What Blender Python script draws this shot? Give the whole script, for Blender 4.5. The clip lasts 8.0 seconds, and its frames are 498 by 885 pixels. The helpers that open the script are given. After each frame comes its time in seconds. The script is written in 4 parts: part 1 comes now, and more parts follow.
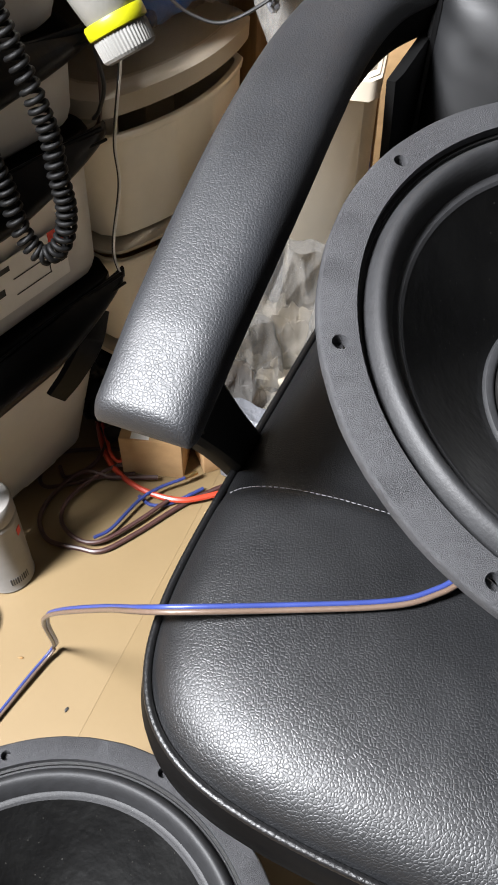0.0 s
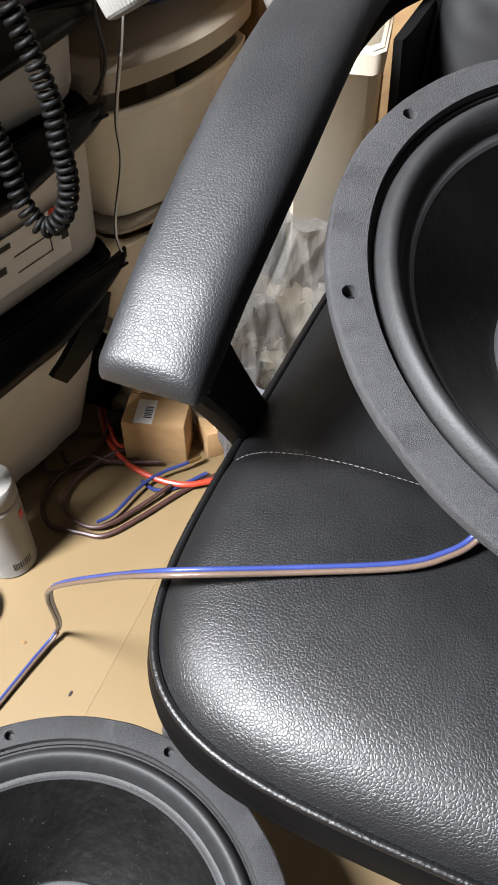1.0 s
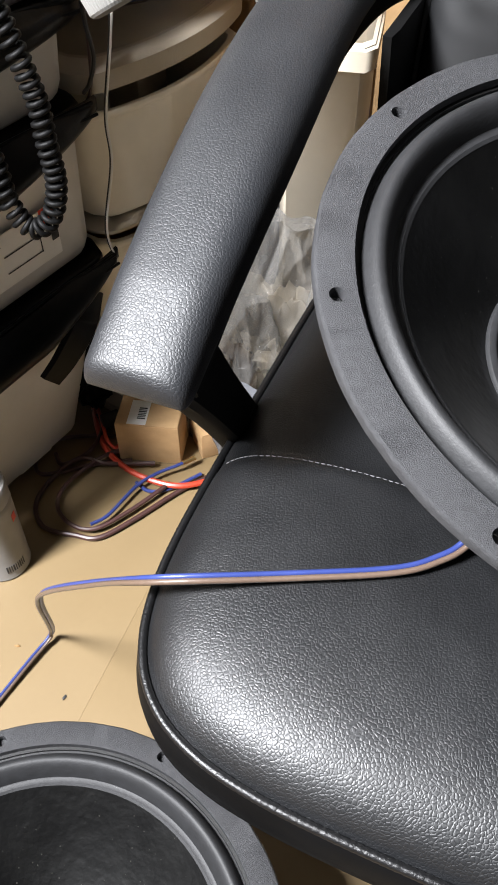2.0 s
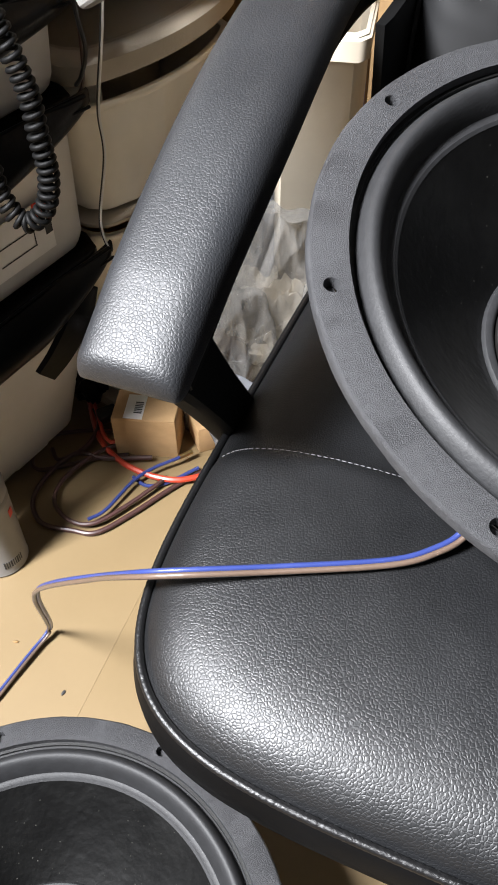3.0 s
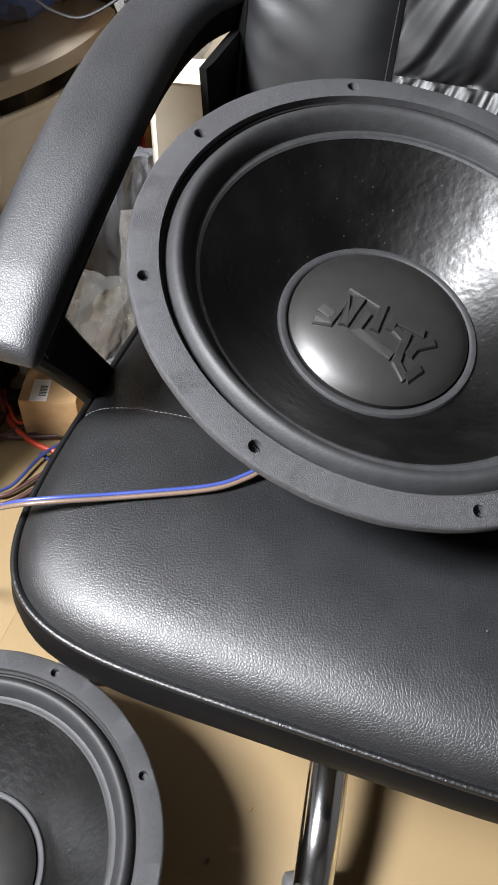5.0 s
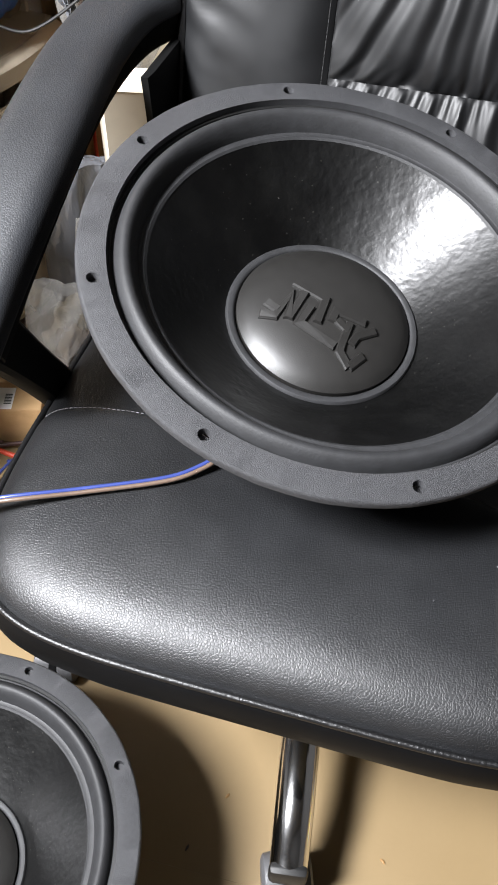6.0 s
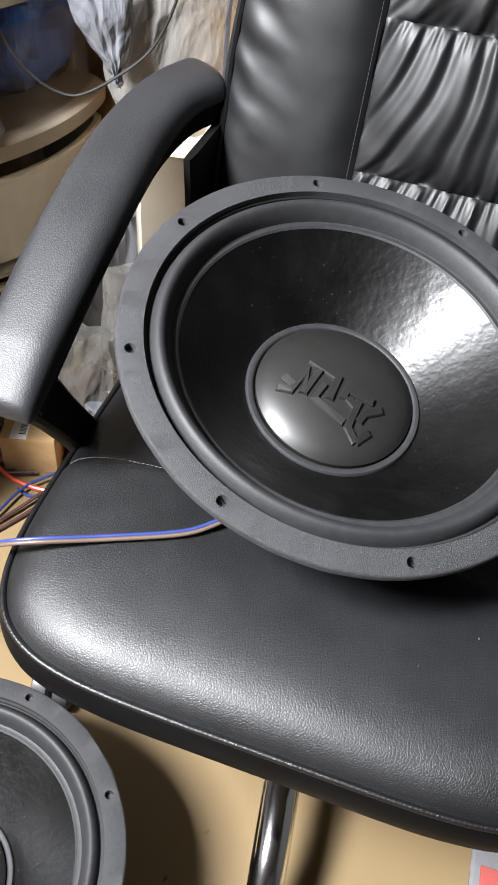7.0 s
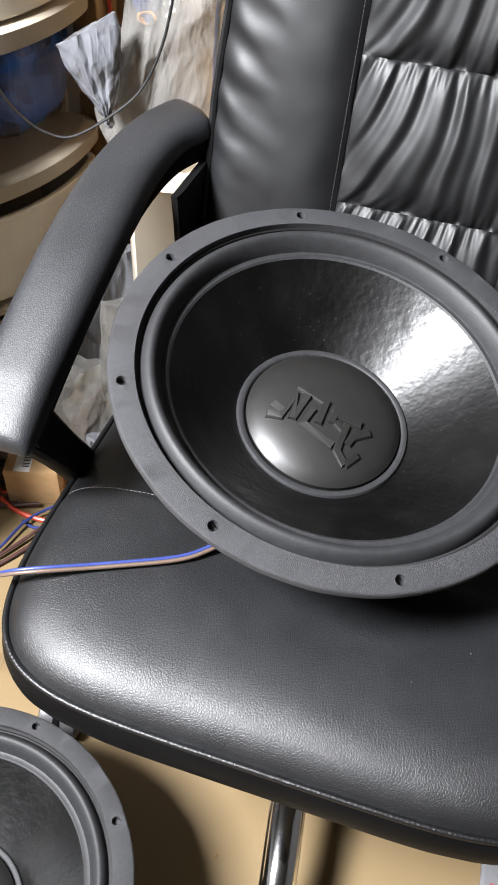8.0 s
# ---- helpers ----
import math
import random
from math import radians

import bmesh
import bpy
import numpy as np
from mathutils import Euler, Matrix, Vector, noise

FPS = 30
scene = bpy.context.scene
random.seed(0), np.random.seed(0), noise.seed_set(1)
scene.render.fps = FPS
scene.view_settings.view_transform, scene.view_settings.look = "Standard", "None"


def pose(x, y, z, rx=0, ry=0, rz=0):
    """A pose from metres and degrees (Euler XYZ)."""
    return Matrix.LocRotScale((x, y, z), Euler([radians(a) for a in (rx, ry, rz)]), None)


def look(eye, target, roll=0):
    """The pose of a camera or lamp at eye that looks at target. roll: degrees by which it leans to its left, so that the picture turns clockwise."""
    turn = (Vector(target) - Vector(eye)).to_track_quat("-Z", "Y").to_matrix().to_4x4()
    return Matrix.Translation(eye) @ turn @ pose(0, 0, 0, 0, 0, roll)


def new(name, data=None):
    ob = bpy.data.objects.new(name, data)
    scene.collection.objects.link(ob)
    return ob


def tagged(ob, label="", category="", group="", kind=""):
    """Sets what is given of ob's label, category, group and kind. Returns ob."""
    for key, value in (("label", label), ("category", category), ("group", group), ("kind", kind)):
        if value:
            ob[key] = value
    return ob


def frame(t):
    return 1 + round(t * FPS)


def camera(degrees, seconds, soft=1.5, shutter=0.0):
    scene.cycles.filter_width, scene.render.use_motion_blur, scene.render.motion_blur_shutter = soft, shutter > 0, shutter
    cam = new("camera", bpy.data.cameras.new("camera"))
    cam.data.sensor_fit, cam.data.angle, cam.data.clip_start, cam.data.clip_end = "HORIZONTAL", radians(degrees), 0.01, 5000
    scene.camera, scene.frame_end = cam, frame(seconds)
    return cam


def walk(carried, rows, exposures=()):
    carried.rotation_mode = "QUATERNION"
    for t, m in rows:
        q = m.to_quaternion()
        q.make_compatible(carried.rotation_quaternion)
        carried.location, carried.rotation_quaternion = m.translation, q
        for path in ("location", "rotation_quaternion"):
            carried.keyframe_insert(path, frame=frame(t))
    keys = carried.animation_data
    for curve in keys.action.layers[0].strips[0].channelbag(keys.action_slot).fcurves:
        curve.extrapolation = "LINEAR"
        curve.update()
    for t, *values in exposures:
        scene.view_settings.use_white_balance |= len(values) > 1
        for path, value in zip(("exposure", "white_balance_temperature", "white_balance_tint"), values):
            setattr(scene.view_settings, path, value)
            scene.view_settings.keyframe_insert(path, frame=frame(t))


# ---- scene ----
cam = camera(33.1, 8.0, soft=1.8)
PATH = [
    (0, (0.078, 0.038, 0.923), (-0.002, 1.374, -0.564), 0.3),
    (0.5, (0.078, 0.032, 0.916), (-0.003, 1.374, -0.565), 0.2),
    (1, (0.075, 0.027, 0.899), (-0.008, 1.365, -0.586), -0.1),
    (1.5, (0.079, 0.031, 0.898), (-0.003, 1.368, -0.587), -0.2),
    (3, (0.082, 0.036, 0.894), (0.007, 1.359, -0.604), -0.8),
    (3.5, (0.088, 0.03, 0.896), (0.014, 1.351, -0.604), -0.8),
    (4, (0.096, 0.029, 0.89), (0.028, 1.348, -0.612), -1.2),
    (4.5, (0.142, -0.003, 0.958), (0.106, 1.325, -0.537), -2.4),
    (4.7, (0.152, -0.045, 0.987), (0.18, 1.279, -0.511), 0.6),
    (5.8, (0.161, -0.102, 0.955), (0.277, 1.201, -0.558), 2.2),
    (6, (0.171, -0.106, 0.995), (0.298, 1.215, -0.501), 1.6),
    (6.5, (0.159, -0.131, 1.038), (0.3, 1.21, -0.439), 5.6),
    (7, (0.152, -0.122, 1.055), (0.295, 1.249, -0.394), 6.3),
    (7.5, (0.163, -0.127, 1.075), (0.297, 1.287, -0.333), 4.6),
    (8, (0.165, -0.136, 1.07), (0.287, 1.279, -0.337), 3.8),
]
walk(cam, [(t, look(eye, target, roll)) for t, eye, target, roll in PATH], exposures=[(0.0, 0.08), (4.5, 0.12), (8.0, 0.20)])

# ---- world and light ----
world = bpy.data.worlds.new("world")
scene.world = world
world.use_nodes = True
world.node_tree.nodes["Background"].inputs[0].default_value = (0.9, 0.95, 1.0, 1)
world.node_tree.nodes["Background"].inputs[1].default_value = 0.006


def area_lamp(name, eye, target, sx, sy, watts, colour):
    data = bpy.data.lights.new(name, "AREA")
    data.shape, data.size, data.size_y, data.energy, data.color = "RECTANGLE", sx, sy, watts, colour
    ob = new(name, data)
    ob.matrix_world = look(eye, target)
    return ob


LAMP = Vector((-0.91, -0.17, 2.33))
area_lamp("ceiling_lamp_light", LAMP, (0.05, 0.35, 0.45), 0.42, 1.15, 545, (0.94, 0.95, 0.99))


# ---- materials ----
def nodes_of(name):
    m = bpy.data.materials.new(name)
    m.use_nodes = True
    nt = m.node_tree
    return m, nt, nt.nodes["Principled BSDF"]


def ramp(nt, src, stops):
    r = nt.nodes.new("ShaderNodeValToRGB")
    els = r.color_ramp.elements
    while len(els) < len(stops):
        els.new(0.5)
    for e, (p, c) in zip(els, stops):
        e.position, e.color = p, (*c, 1) if len(c) == 3 else c
    nt.links.new(src, r.inputs[0])
    return r.outputs[0]


def coords(nt, scale=(1, 1, 1), kind="Object"):
    tc = nt.nodes.new("ShaderNodeTexCoord")
    mp = nt.nodes.new("ShaderNodeMapping")
    mp.inputs["Scale"].default_value = scale
    nt.links.new(tc.outputs[kind], mp.inputs[0])
    return mp.outputs[0]


def tex_noise(nt, vec, scale, detail=4, rough=0.55):
    n = nt.nodes.new("ShaderNodeTexNoise")
    n.inputs["Scale"].default_value, n.inputs["Detail"].default_value, n.inputs["Roughness"].default_value = scale, detail, rough
    nt.links.new(vec, n.inputs["Vector"])
    return n.outputs["Fac"]


def tex_cells(nt, vec, scale, feature="F1", rand=1.0):
    n = nt.nodes.new("ShaderNodeTexVoronoi")
    n.feature = feature
    n.inputs["Scale"].default_value, n.inputs["Randomness"].default_value = scale, rand
    nt.links.new(vec, n.inputs["Vector"])
    return n.outputs["Distance"]


def bump(nt, bsdf, height, dist, strength=1.0, under=None):
    b = nt.nodes.new("ShaderNodeBump")
    b.inputs["Strength"].default_value, b.inputs["Distance"].default_value = strength, dist
    nt.links.new(height, b.inputs["Height"])
    if under is not None:
        nt.links.new(under, b.inputs["Normal"])
    nt.links.new(b.outputs[0], bsdf.inputs["Normal"])
    return b.outputs[0]


def grainy(name, a, b, scale=30, rough=(0.4, 0.6), metal=0.0, bump_d=0.0004, bump_scale=300, spec=0.5, stretch=(1, 1, 1), big=4.0):
    """A surface whose colour runs from a to b over two sizes of noise, with fine relief."""
    m, nt, p = nodes_of(name)
    v = coords(nt, stretch)
    n1, n2 = tex_noise(nt, v, scale, 6), tex_noise(nt, v, big, 3)
    mix = nt.nodes.new("ShaderNodeMath")
    mix.operation = "MULTIPLY_ADD"
    mix.inputs[1].default_value = 0.6
    nt.links.new(n1, mix.inputs[0])
    half = nt.nodes.new("ShaderNodeMath")
    half.operation = "MULTIPLY"
    half.inputs[1].default_value = 0.4
    nt.links.new(n2, half.inputs[0])
    nt.links.new(half.outputs[0], mix.inputs[2])
    nt.links.new(ramp(nt, mix.outputs[0], [(0.3, a), (0.7, b)]), p.inputs["Base Color"])
    nt.links.new(ramp(nt, n2, [(0.3, (rough[0],) * 3), (0.7, (rough[1],) * 3)]), p.inputs["Roughness"])
    p.inputs["Metallic"].default_value = metal
    p.inputs["Specular IOR Level"].default_value = spec
    if bump_d:
        bump(nt, p, tex_noise(nt, v, bump_scale, 5), bump_d)
    return m


def leather(name, tone=0.0022, grain=480, depth=0.000125, rough=(0.40, 0.46), spec=0.5):
    """Black grained leather: uneven domed pebbles parted by fine creases, with a faint dusty wear."""
    m, nt, p = nodes_of(name)
    v = coords(nt)
    warp = nt.nodes.new("ShaderNodeTexNoise")
    warp.inputs["Scale"].default_value = 260
    warp.inputs["Detail"].default_value = 3
    nt.links.new(v, warp.inputs["Vector"])
    add = nt.nodes.new("ShaderNodeVectorMath")
    add.operation = "MULTIPLY_ADD"
    add.inputs[1].default_value = (0.0012, 0.0012, 0.0012)
    nt.links.new(warp.outputs["Color"], add.inputs[0])
    nt.links.new(v, add.inputs[2])
    cells = tex_cells(nt, add.outputs[0], grain, "DISTANCE_TO_EDGE")
    wear = tex_noise(nt, v, 9, 5)
    nt.links.new(ramp(nt, wear, [(0.35, (tone * 0.75, tone * 0.82, tone * 1.0)), (0.7, (tone * 1.3, tone * 1.45, tone * 1.75))]), p.inputs["Base Color"])
    nt.links.new(ramp(nt, tex_noise(nt, v, 25, 6), [(0.3, (rough[0],) * 3), (0.7, (rough[1],) * 3)]), p.inputs["Roughness"])
    p.inputs["Specular IOR Level"].default_value = spec
    b1 = bump(nt, p, ramp(nt, cells, [(0.0, (0, 0, 0)), (0.10, (0.5,) * 3), (0.22, (0.85,) * 3), (0.42, (1, 1, 1))]), depth)
    bump(nt, p, tex_noise(nt, v, 60, 4), 0.00015, 0.3, b1)
    return m


LEATHER = leather("black_leather", tone=0.003, rough=(0.45, 0.51), spec=0.62)
# Arm leather: lighter in tone and rougher than the seat's.
ARM_LEATHER = leather("lighter_arm_leather", tone=0.008, rough=(0.50, 0.56), spec=0.66)
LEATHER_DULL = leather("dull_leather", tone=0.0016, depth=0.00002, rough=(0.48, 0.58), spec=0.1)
LEATHER_SMOOTH = leather("black_leather_smooth", grain=640, depth=0.000012, rough=(0.50, 0.58), spec=0.52)
PIPING = grainy("piping_vinyl", (0.002, 0.002, 0.002), (0.005, 0.005, 0.0055), 200, (0.32, 0.4), spec=0.45, bump_d=0.0003, bump_scale=900)
GREY_PLASTIC = grainy("grey_plastic", (0.05, 0.05, 0.052), (0.08, 0.08, 0.083), 60, (0.4, 0.55))
BLACK_PLASTIC = grainy("black_plastic", (0.0025, 0.0025, 0.0025), (0.006, 0.006, 0.006), 60, (0.45, 0.6), bump_d=0.0002, bump_scale=900)
MATTE_BLACK = grainy("matte_black", (0.0012, 0.0012, 0.0012), (0.003, 0.003, 0.003), 60, (0.7, 0.85), bump_d=0.0002, bump_scale=900, spec=0.15)
FLANGE = grainy("grey_painted_steel", (0.020, 0.020, 0.0218), (0.037, 0.0375, 0.040), 260, (0.5, 0.68), bump_d=0.0008, bump_scale=1600, big=14, spec=0.4)
RUBBER = grainy("surround_rubber", (0.007, 0.007, 0.0074), (0.016, 0.0164, 0.018), 120, (0.58, 0.68), bump_d=0.0002, bump_scale=500)
CAP_MAT = grainy("dust_cap_plastic", (0.0085, 0.0080, 0.0074), (0.013, 0.0124, 0.0116), 90, (0.38, 0.44), bump_d=0.0001, bump_scale=1200)
THREAD = grainy("grey_thread", (0.07, 0.07, 0.074), (0.12, 0.12, 0.126), 400, (0.6, 0.8), bump_d=0)
CHROME = grainy("chrome", (0.75, 0.75, 0.76), (0.85, 0.85, 0.85), 60, (0.05, 0.16), 1.0, 0.0003, 40)
CARD = grainy("cardboard", (0.36, 0.22, 0.10), (0.5, 0.32, 0.155), 40, (0.75, 0.9), bump_d=0.0004, bump_scale=200, stretch=(1, 1, 1.4))
WOOD = grainy("brown_wood", (0.17, 0.09, 0.03), (0.30, 0.17, 0.06), 20, (0.5, 0.7), bump_d=0.0006, bump_scale=120, stretch=(6, 6, 0.6))
WHITE_PLASTIC = grainy("white_plastic", (0.66, 0.65, 0.6), (0.78, 0.77, 0.73), 30, (0.35, 0.5), bump_d=0.0002)
BEIGE = grainy("beige_plastic", (0.54, 0.48, 0.38), (0.64, 0.57, 0.46), 18, (0.6, 0.75), bump_d=0.00004, spec=0.25)
PAPER = grainy("white_paper", (0.7, 0.69, 0.66), (0.82, 0.81, 0.78), 40, (0.7, 0.85), bump_d=0.0001)
INK = grainy("black_ink", (0.015, 0.015, 0.015), (0.04, 0.04, 0.04), 100, (0.6, 0.8), bump_d=0)
RED = grainy("red_plastic", (0.5, 0.03, 0.02), (0.65, 0.06, 0.03), 60, (0.35, 0.5), bump_d=0.0001)
YELLOW = grainy("yellow_plastic", (0.75, 0.72, 0.0), (0.85, 0.85, 0.02), 60, (0.35, 0.5), bump_d=0.0001)
BLUE = grainy("blue_plastic", (0.025, 0.14, 0.60), (0.05, 0.22, 0.80), 14, (0.14, 0.24), bump_d=0.006, bump_scale=26, spec=0.8, stretch=(2.4, 2.4, 0.5))
WIRE_BLUE = grainy("blue_wire", (0.018, 0.03, 0.12), (0.03, 0.045, 0.17), 60, (0.25, 0.4), bump_d=0.0001)
WIRE_CLEAR = grainy("copper_clear_wire", (0.065, 0.044, 0.032), (0.12, 0.082, 0.06), 300, (0.25, 0.4), bump_d=0.0001, stretch=(1, 6, 1))
WIRE_BROWN = grainy("brown_wire", (0.03, 0.013, 0.012), (0.06, 0.025, 0.021), 80, (0.35, 0.5), bump_d=0.0001)
WIRE_RED = grainy("red_wire", (0.36, 0.03, 0.014), (0.46, 0.055, 0.024), 80, (0.3, 0.45), bump_d=0.0001)
WIRE_COPPER = grainy("orange_wire", (0.55, 0.22, 0.04), (0.7, 0.3, 0.06), 90, (0.3, 0.45))
BRASS = grainy("brass", (0.6, 0.4, 0.15), (0.75, 0.55, 0.25), 90, (0.25, 0.4), 1.0)
# Pale plastic with shade put into its grey.
DIMMED_PALE = grainy("dimmed_pale_plastic", (0.13, 0.127, 0.115), (0.18, 0.175, 0.16), 30, (0.4, 0.55), bump_d=0.0002, spec=0.3)
# Wall and ceiling tones are set dark to keep bounce off black surfaces.
WALL = grainy("dark_wall_tone", (0.03, 0.029, 0.028), (0.045, 0.043, 0.041), 12, (0.8, 0.95), bump_d=0.0006, bump_scale=90)
CEILING = grainy("dark_ceiling_tone", (0.05, 0.05, 0.049), (0.07, 0.07, 0.068), 12, (0.85, 0.95), bump_d=0.0004)


def floor_mat():
    m, nt, p = nodes_of("tan_hardboard")
    v = coords(nt)
    fine, mid, big = tex_noise(nt, v, 160, 6), tex_noise(nt, v, 6, 2), tex_noise(nt, v, 2.2, 2)
    mix = nt.nodes.new("ShaderNodeMix")
    mix.data_type = "RGBA"
    mix.inputs[0].default_value = 0.06
    nt.links.new(ramp(nt, mid, [(0.3, (0.163, 0.114, 0.055)), (0.7, (0.179, 0.126, 0.062))]), mix.inputs[6])
    nt.links.new(ramp(nt, fine, [(0.3, (0.16, 0.11, 0.052)), (0.7, (0.225, 0.158, 0.080))]), mix.inputs[7])
    nt.links.new(mix.outputs[2], p.inputs["Base Color"])
    nt.links.new(ramp(nt, big, [(0.3, (0.38,) * 3), (0.7, (0.55,) * 3)]), p.inputs["Roughness"])
    bump(nt, p, fine, 0.00003)
    return m


FLOOR = floor_mat()


def cone_mat():
    m, nt, p = nodes_of("glossy_black_cone")
    v = coords(nt)
    specks = tex_cells(nt, v, 150)
    dust = ramp(nt, tex_noise(nt, v, 30, 5), [(0.45, (0, 0, 0)), (0.8, (0.0022, 0.0022, 0.002))])
    mix = nt.nodes.new("ShaderNodeMix")
    mix.data_type = "RGBA"
    nt.links.new(ramp(nt, specks, [(0.0, (1, 1, 1)), (0.045, (1, 1, 1)), (0.075, (0, 0, 0))]), mix.inputs[0])
    nt.links.new(dust, mix.inputs[6])
    mix.inputs[7].default_value = (0.07, 0.068, 0.06, 1)
    nt.links.new(mix.outputs[2], p.inputs["Base Color"])
    nt.links.new(ramp(nt, tex_noise(nt, v, 14, 5), [(0.3, (0.38,) * 3), (0.7, (0.46,) * 3)]), p.inputs["Roughness"])
    p.inputs["Specular IOR Level"].default_value = 0.30
    p.inputs["Coat Weight"].default_value = 0.24
    p.inputs["Coat Roughness"].default_value = 0.22
    b1 = bump(nt, p, tex_noise(nt, v, 150, 4, 0.6), 0.0009, 0.3)
    b2 = bump(nt, p, tex_noise(nt, v, 38, 3), 0.0024, 0.35, b1)
    nt.links.new(b2, p.inputs["Coat Normal"])
    return m


CONE = cone_mat()


def sheer(name, colour, clear, rough=0.3, bump_scale=30, bump_d=0.002):
    """Thin plastic: part of the light goes straight through."""
    m, nt, p = nodes_of(name)
    v = coords(nt)
    nt.links.new(ramp(nt, tex_noise(nt, v, 12, 4), [(0.3, tuple(c * 0.85 for c in colour)), (0.7, colour)]), p.inputs["Base Color"])
    p.inputs["Roughness"].default_value = rough
    bump(nt, p, tex_noise(nt, v, bump_scale, 4), bump_d, 0.6)
    t = nt.nodes.new("ShaderNodeBsdfTransparent")
    mx = nt.nodes.new("ShaderNodeMixShader")
    mx.inputs[0].default_value = clear
    nt.links.new(p.outputs[0], mx.inputs[1])
    nt.links.new(t.outputs[0], mx.inputs[2])
    nt.links.new(mx.outputs[0], nt.nodes["Material Output"].inputs["Surface"])
    return m


DRAWER = sheer("frosted_drawer_plastic", (0.95, 0.88, 0.74), 0.10, 0.45, 8, 0.002)
CLEAR = sheer("clear_drawer_plastic", (0.16, 0.13, 0.09), 0.88, 0.25, 8, 0.001)
TUB = sheer("clear_tub_plastic", (0.84, 0.82, 0.78), 0.26, 0.3, 8, 0.001)


def film_mat(name, colour, clear, rough=0.13):
    """Crumpled shop-bag film: glossy, with sharp small facets that run mostly downwards."""
    m, nt, p = nodes_of(name)
    v = coords(nt, (1.0, 1.0, 0.42))
    warp = nt.nodes.new("ShaderNodeTexNoise")
    warp.inputs["Scale"].default_value = 14
    nt.links.new(v, warp.inputs["Vector"])
    add = nt.nodes.new("ShaderNodeVectorMath")
    add.operation = "MULTIPLY_ADD"
    add.inputs[1].default_value = (0.05, 0.05, 0.05)
    nt.links.new(warp.outputs["Color"], add.inputs[0])
    nt.links.new(v, add.inputs[2])
    nt.links.new(ramp(nt, tex_noise(nt, v, 12, 4), [(0.3, tuple(c * 0.75 for c in colour)), (0.7, colour)]), p.inputs["Base Color"])
    p.inputs["Roughness"].default_value = rough
    p.inputs["Specular IOR Level"].default_value = 0.9
    b1 = bump(nt, p, tex_cells(nt, add.outputs[0], 42, "F1"), 0.010, 0.55)
    bump(nt, p, tex_cells(nt, add.outputs[0], 130, "F1"), 0.003, 0.4, b1)
    t = nt.nodes.new("ShaderNodeBsdfTransparent")
    mx = nt.nodes.new("ShaderNodeMixShader")
    nt.links.new(ramp(nt, tex_noise(nt, v, 22, 3), [(0.35, (clear * 0.7,) * 3), (0.65, (min(1.0, clear * 1.25),) * 3)]), mx.inputs[0])
    nt.links.new(p.outputs[0], mx.inputs[1])
    nt.links.new(t.outputs[0], mx.inputs[2])
    nt.links.new(mx.outputs[0], nt.nodes["Material Output"].inputs["Surface"])
    return m


FILM_CLEAR = film_mat("crumpled_clear_film", (0.27, 0.262, 0.245), 0.48)
FILM_GREY = film_mat("silver_grey_film", (0.165, 0.17, 0.185), 0.08, 0.18)
FILM = film_mat("wrapping_film", (0.04, 0.04, 0.043), 0.76, 0.12)
GREY_BAG = sheer("grey_bag_film", (0.24, 0.24, 0.25), 0.25, 0.16, 45, 0.006)
RAIL = grainy("beige_rail_plastic", (0.40, 0.35, 0.27), (0.48, 0.42, 0.33), 18, (0.6, 0.75), bump_d=0.0003, spec=0.2)
CORD = grainy("cord_rubber", (0.0015, 0.0015, 0.0015), (0.004, 0.004, 0.004), 60, (0.5, 0.65), bump_d=0.0002, bump_scale=900, spec=0.16)


# ---- building helpers ----
def mesh_object(name, bm, material, smooth=True, sharp=40):
    bmesh.ops.recalc_face_normals(bm, faces=bm.faces)
    me = bpy.data.meshes.new(name)
    bm.to_mesh(me)
    bm.free()
    me.materials.append(material)
    if smooth:
        me.polygons.foreach_set("use_smooth", [True] * len(me.polygons))
        me.set_sharp_from_angle(angle=radians(sharp))
    return new(name, me)


def part(name, bm, material, parent, label="", smooth=True, sharp=40):
    ob = mesh_object(name, bm, material, smooth, sharp)
    ob.parent = parent
    if label:
        tagged(ob, label)
    return ob


def thing(name, m, label, category, group="", kind=""):
    ob = new(name)
    ob.empty_display_size = 0.05
    ob.matrix_world = m
    return tagged(ob, label, category, group, kind)


def loft(rings, closed=True, cap_start=False, cap_end=False, bm=None):
    bm = bm or bmesh.new()
    vs = [[bm.verts.new(p) for p in ring] for ring in rings]
    n = len(vs[0])
    for a, b in zip(vs, vs[1:]):
        for i in range(n if closed else n - 1):
            j = (i + 1) % n
            bm.faces.new((a[i], a[j], b[j], b[i]))
    if cap_start:
        bm.faces.new(vs[0][::-1])
    if cap_end:
        bm.faces.new(vs[-1])
    return bm


def lathe(profile, n=96, bm=None):
    """Turns (radius, height) pairs round z; a radius of 0 closes with a small disc."""
    return loft([[(max(r, 1e-4) * math.cos(2 * math.pi * i / n), max(r, 1e-4) * math.sin(2 * math.pi * i / n), z) for i in range(n)] for r, z in profile], bm=bm)


def smooth_path(points, steps=12):
    """A Catmull-Rom line through the points."""
    p = [Vector(q) for q in points]
    p = [p[0] * 2 - p[1], *p, p[-1] * 2 - p[-2]]
    out = []
    for i in range(1, len(p) - 2):
        a, b, c, d = p[i - 1:i + 3]
        for k in range(steps):
            t = k / steps
            out.append(0.5 * (2 * b + (c - a) * t + (2 * a - 5 * b + 4 * c - d) * t * t + (3 * b - a - 3 * c + d) * t ** 3))
    out.append(p[-2])
    return out


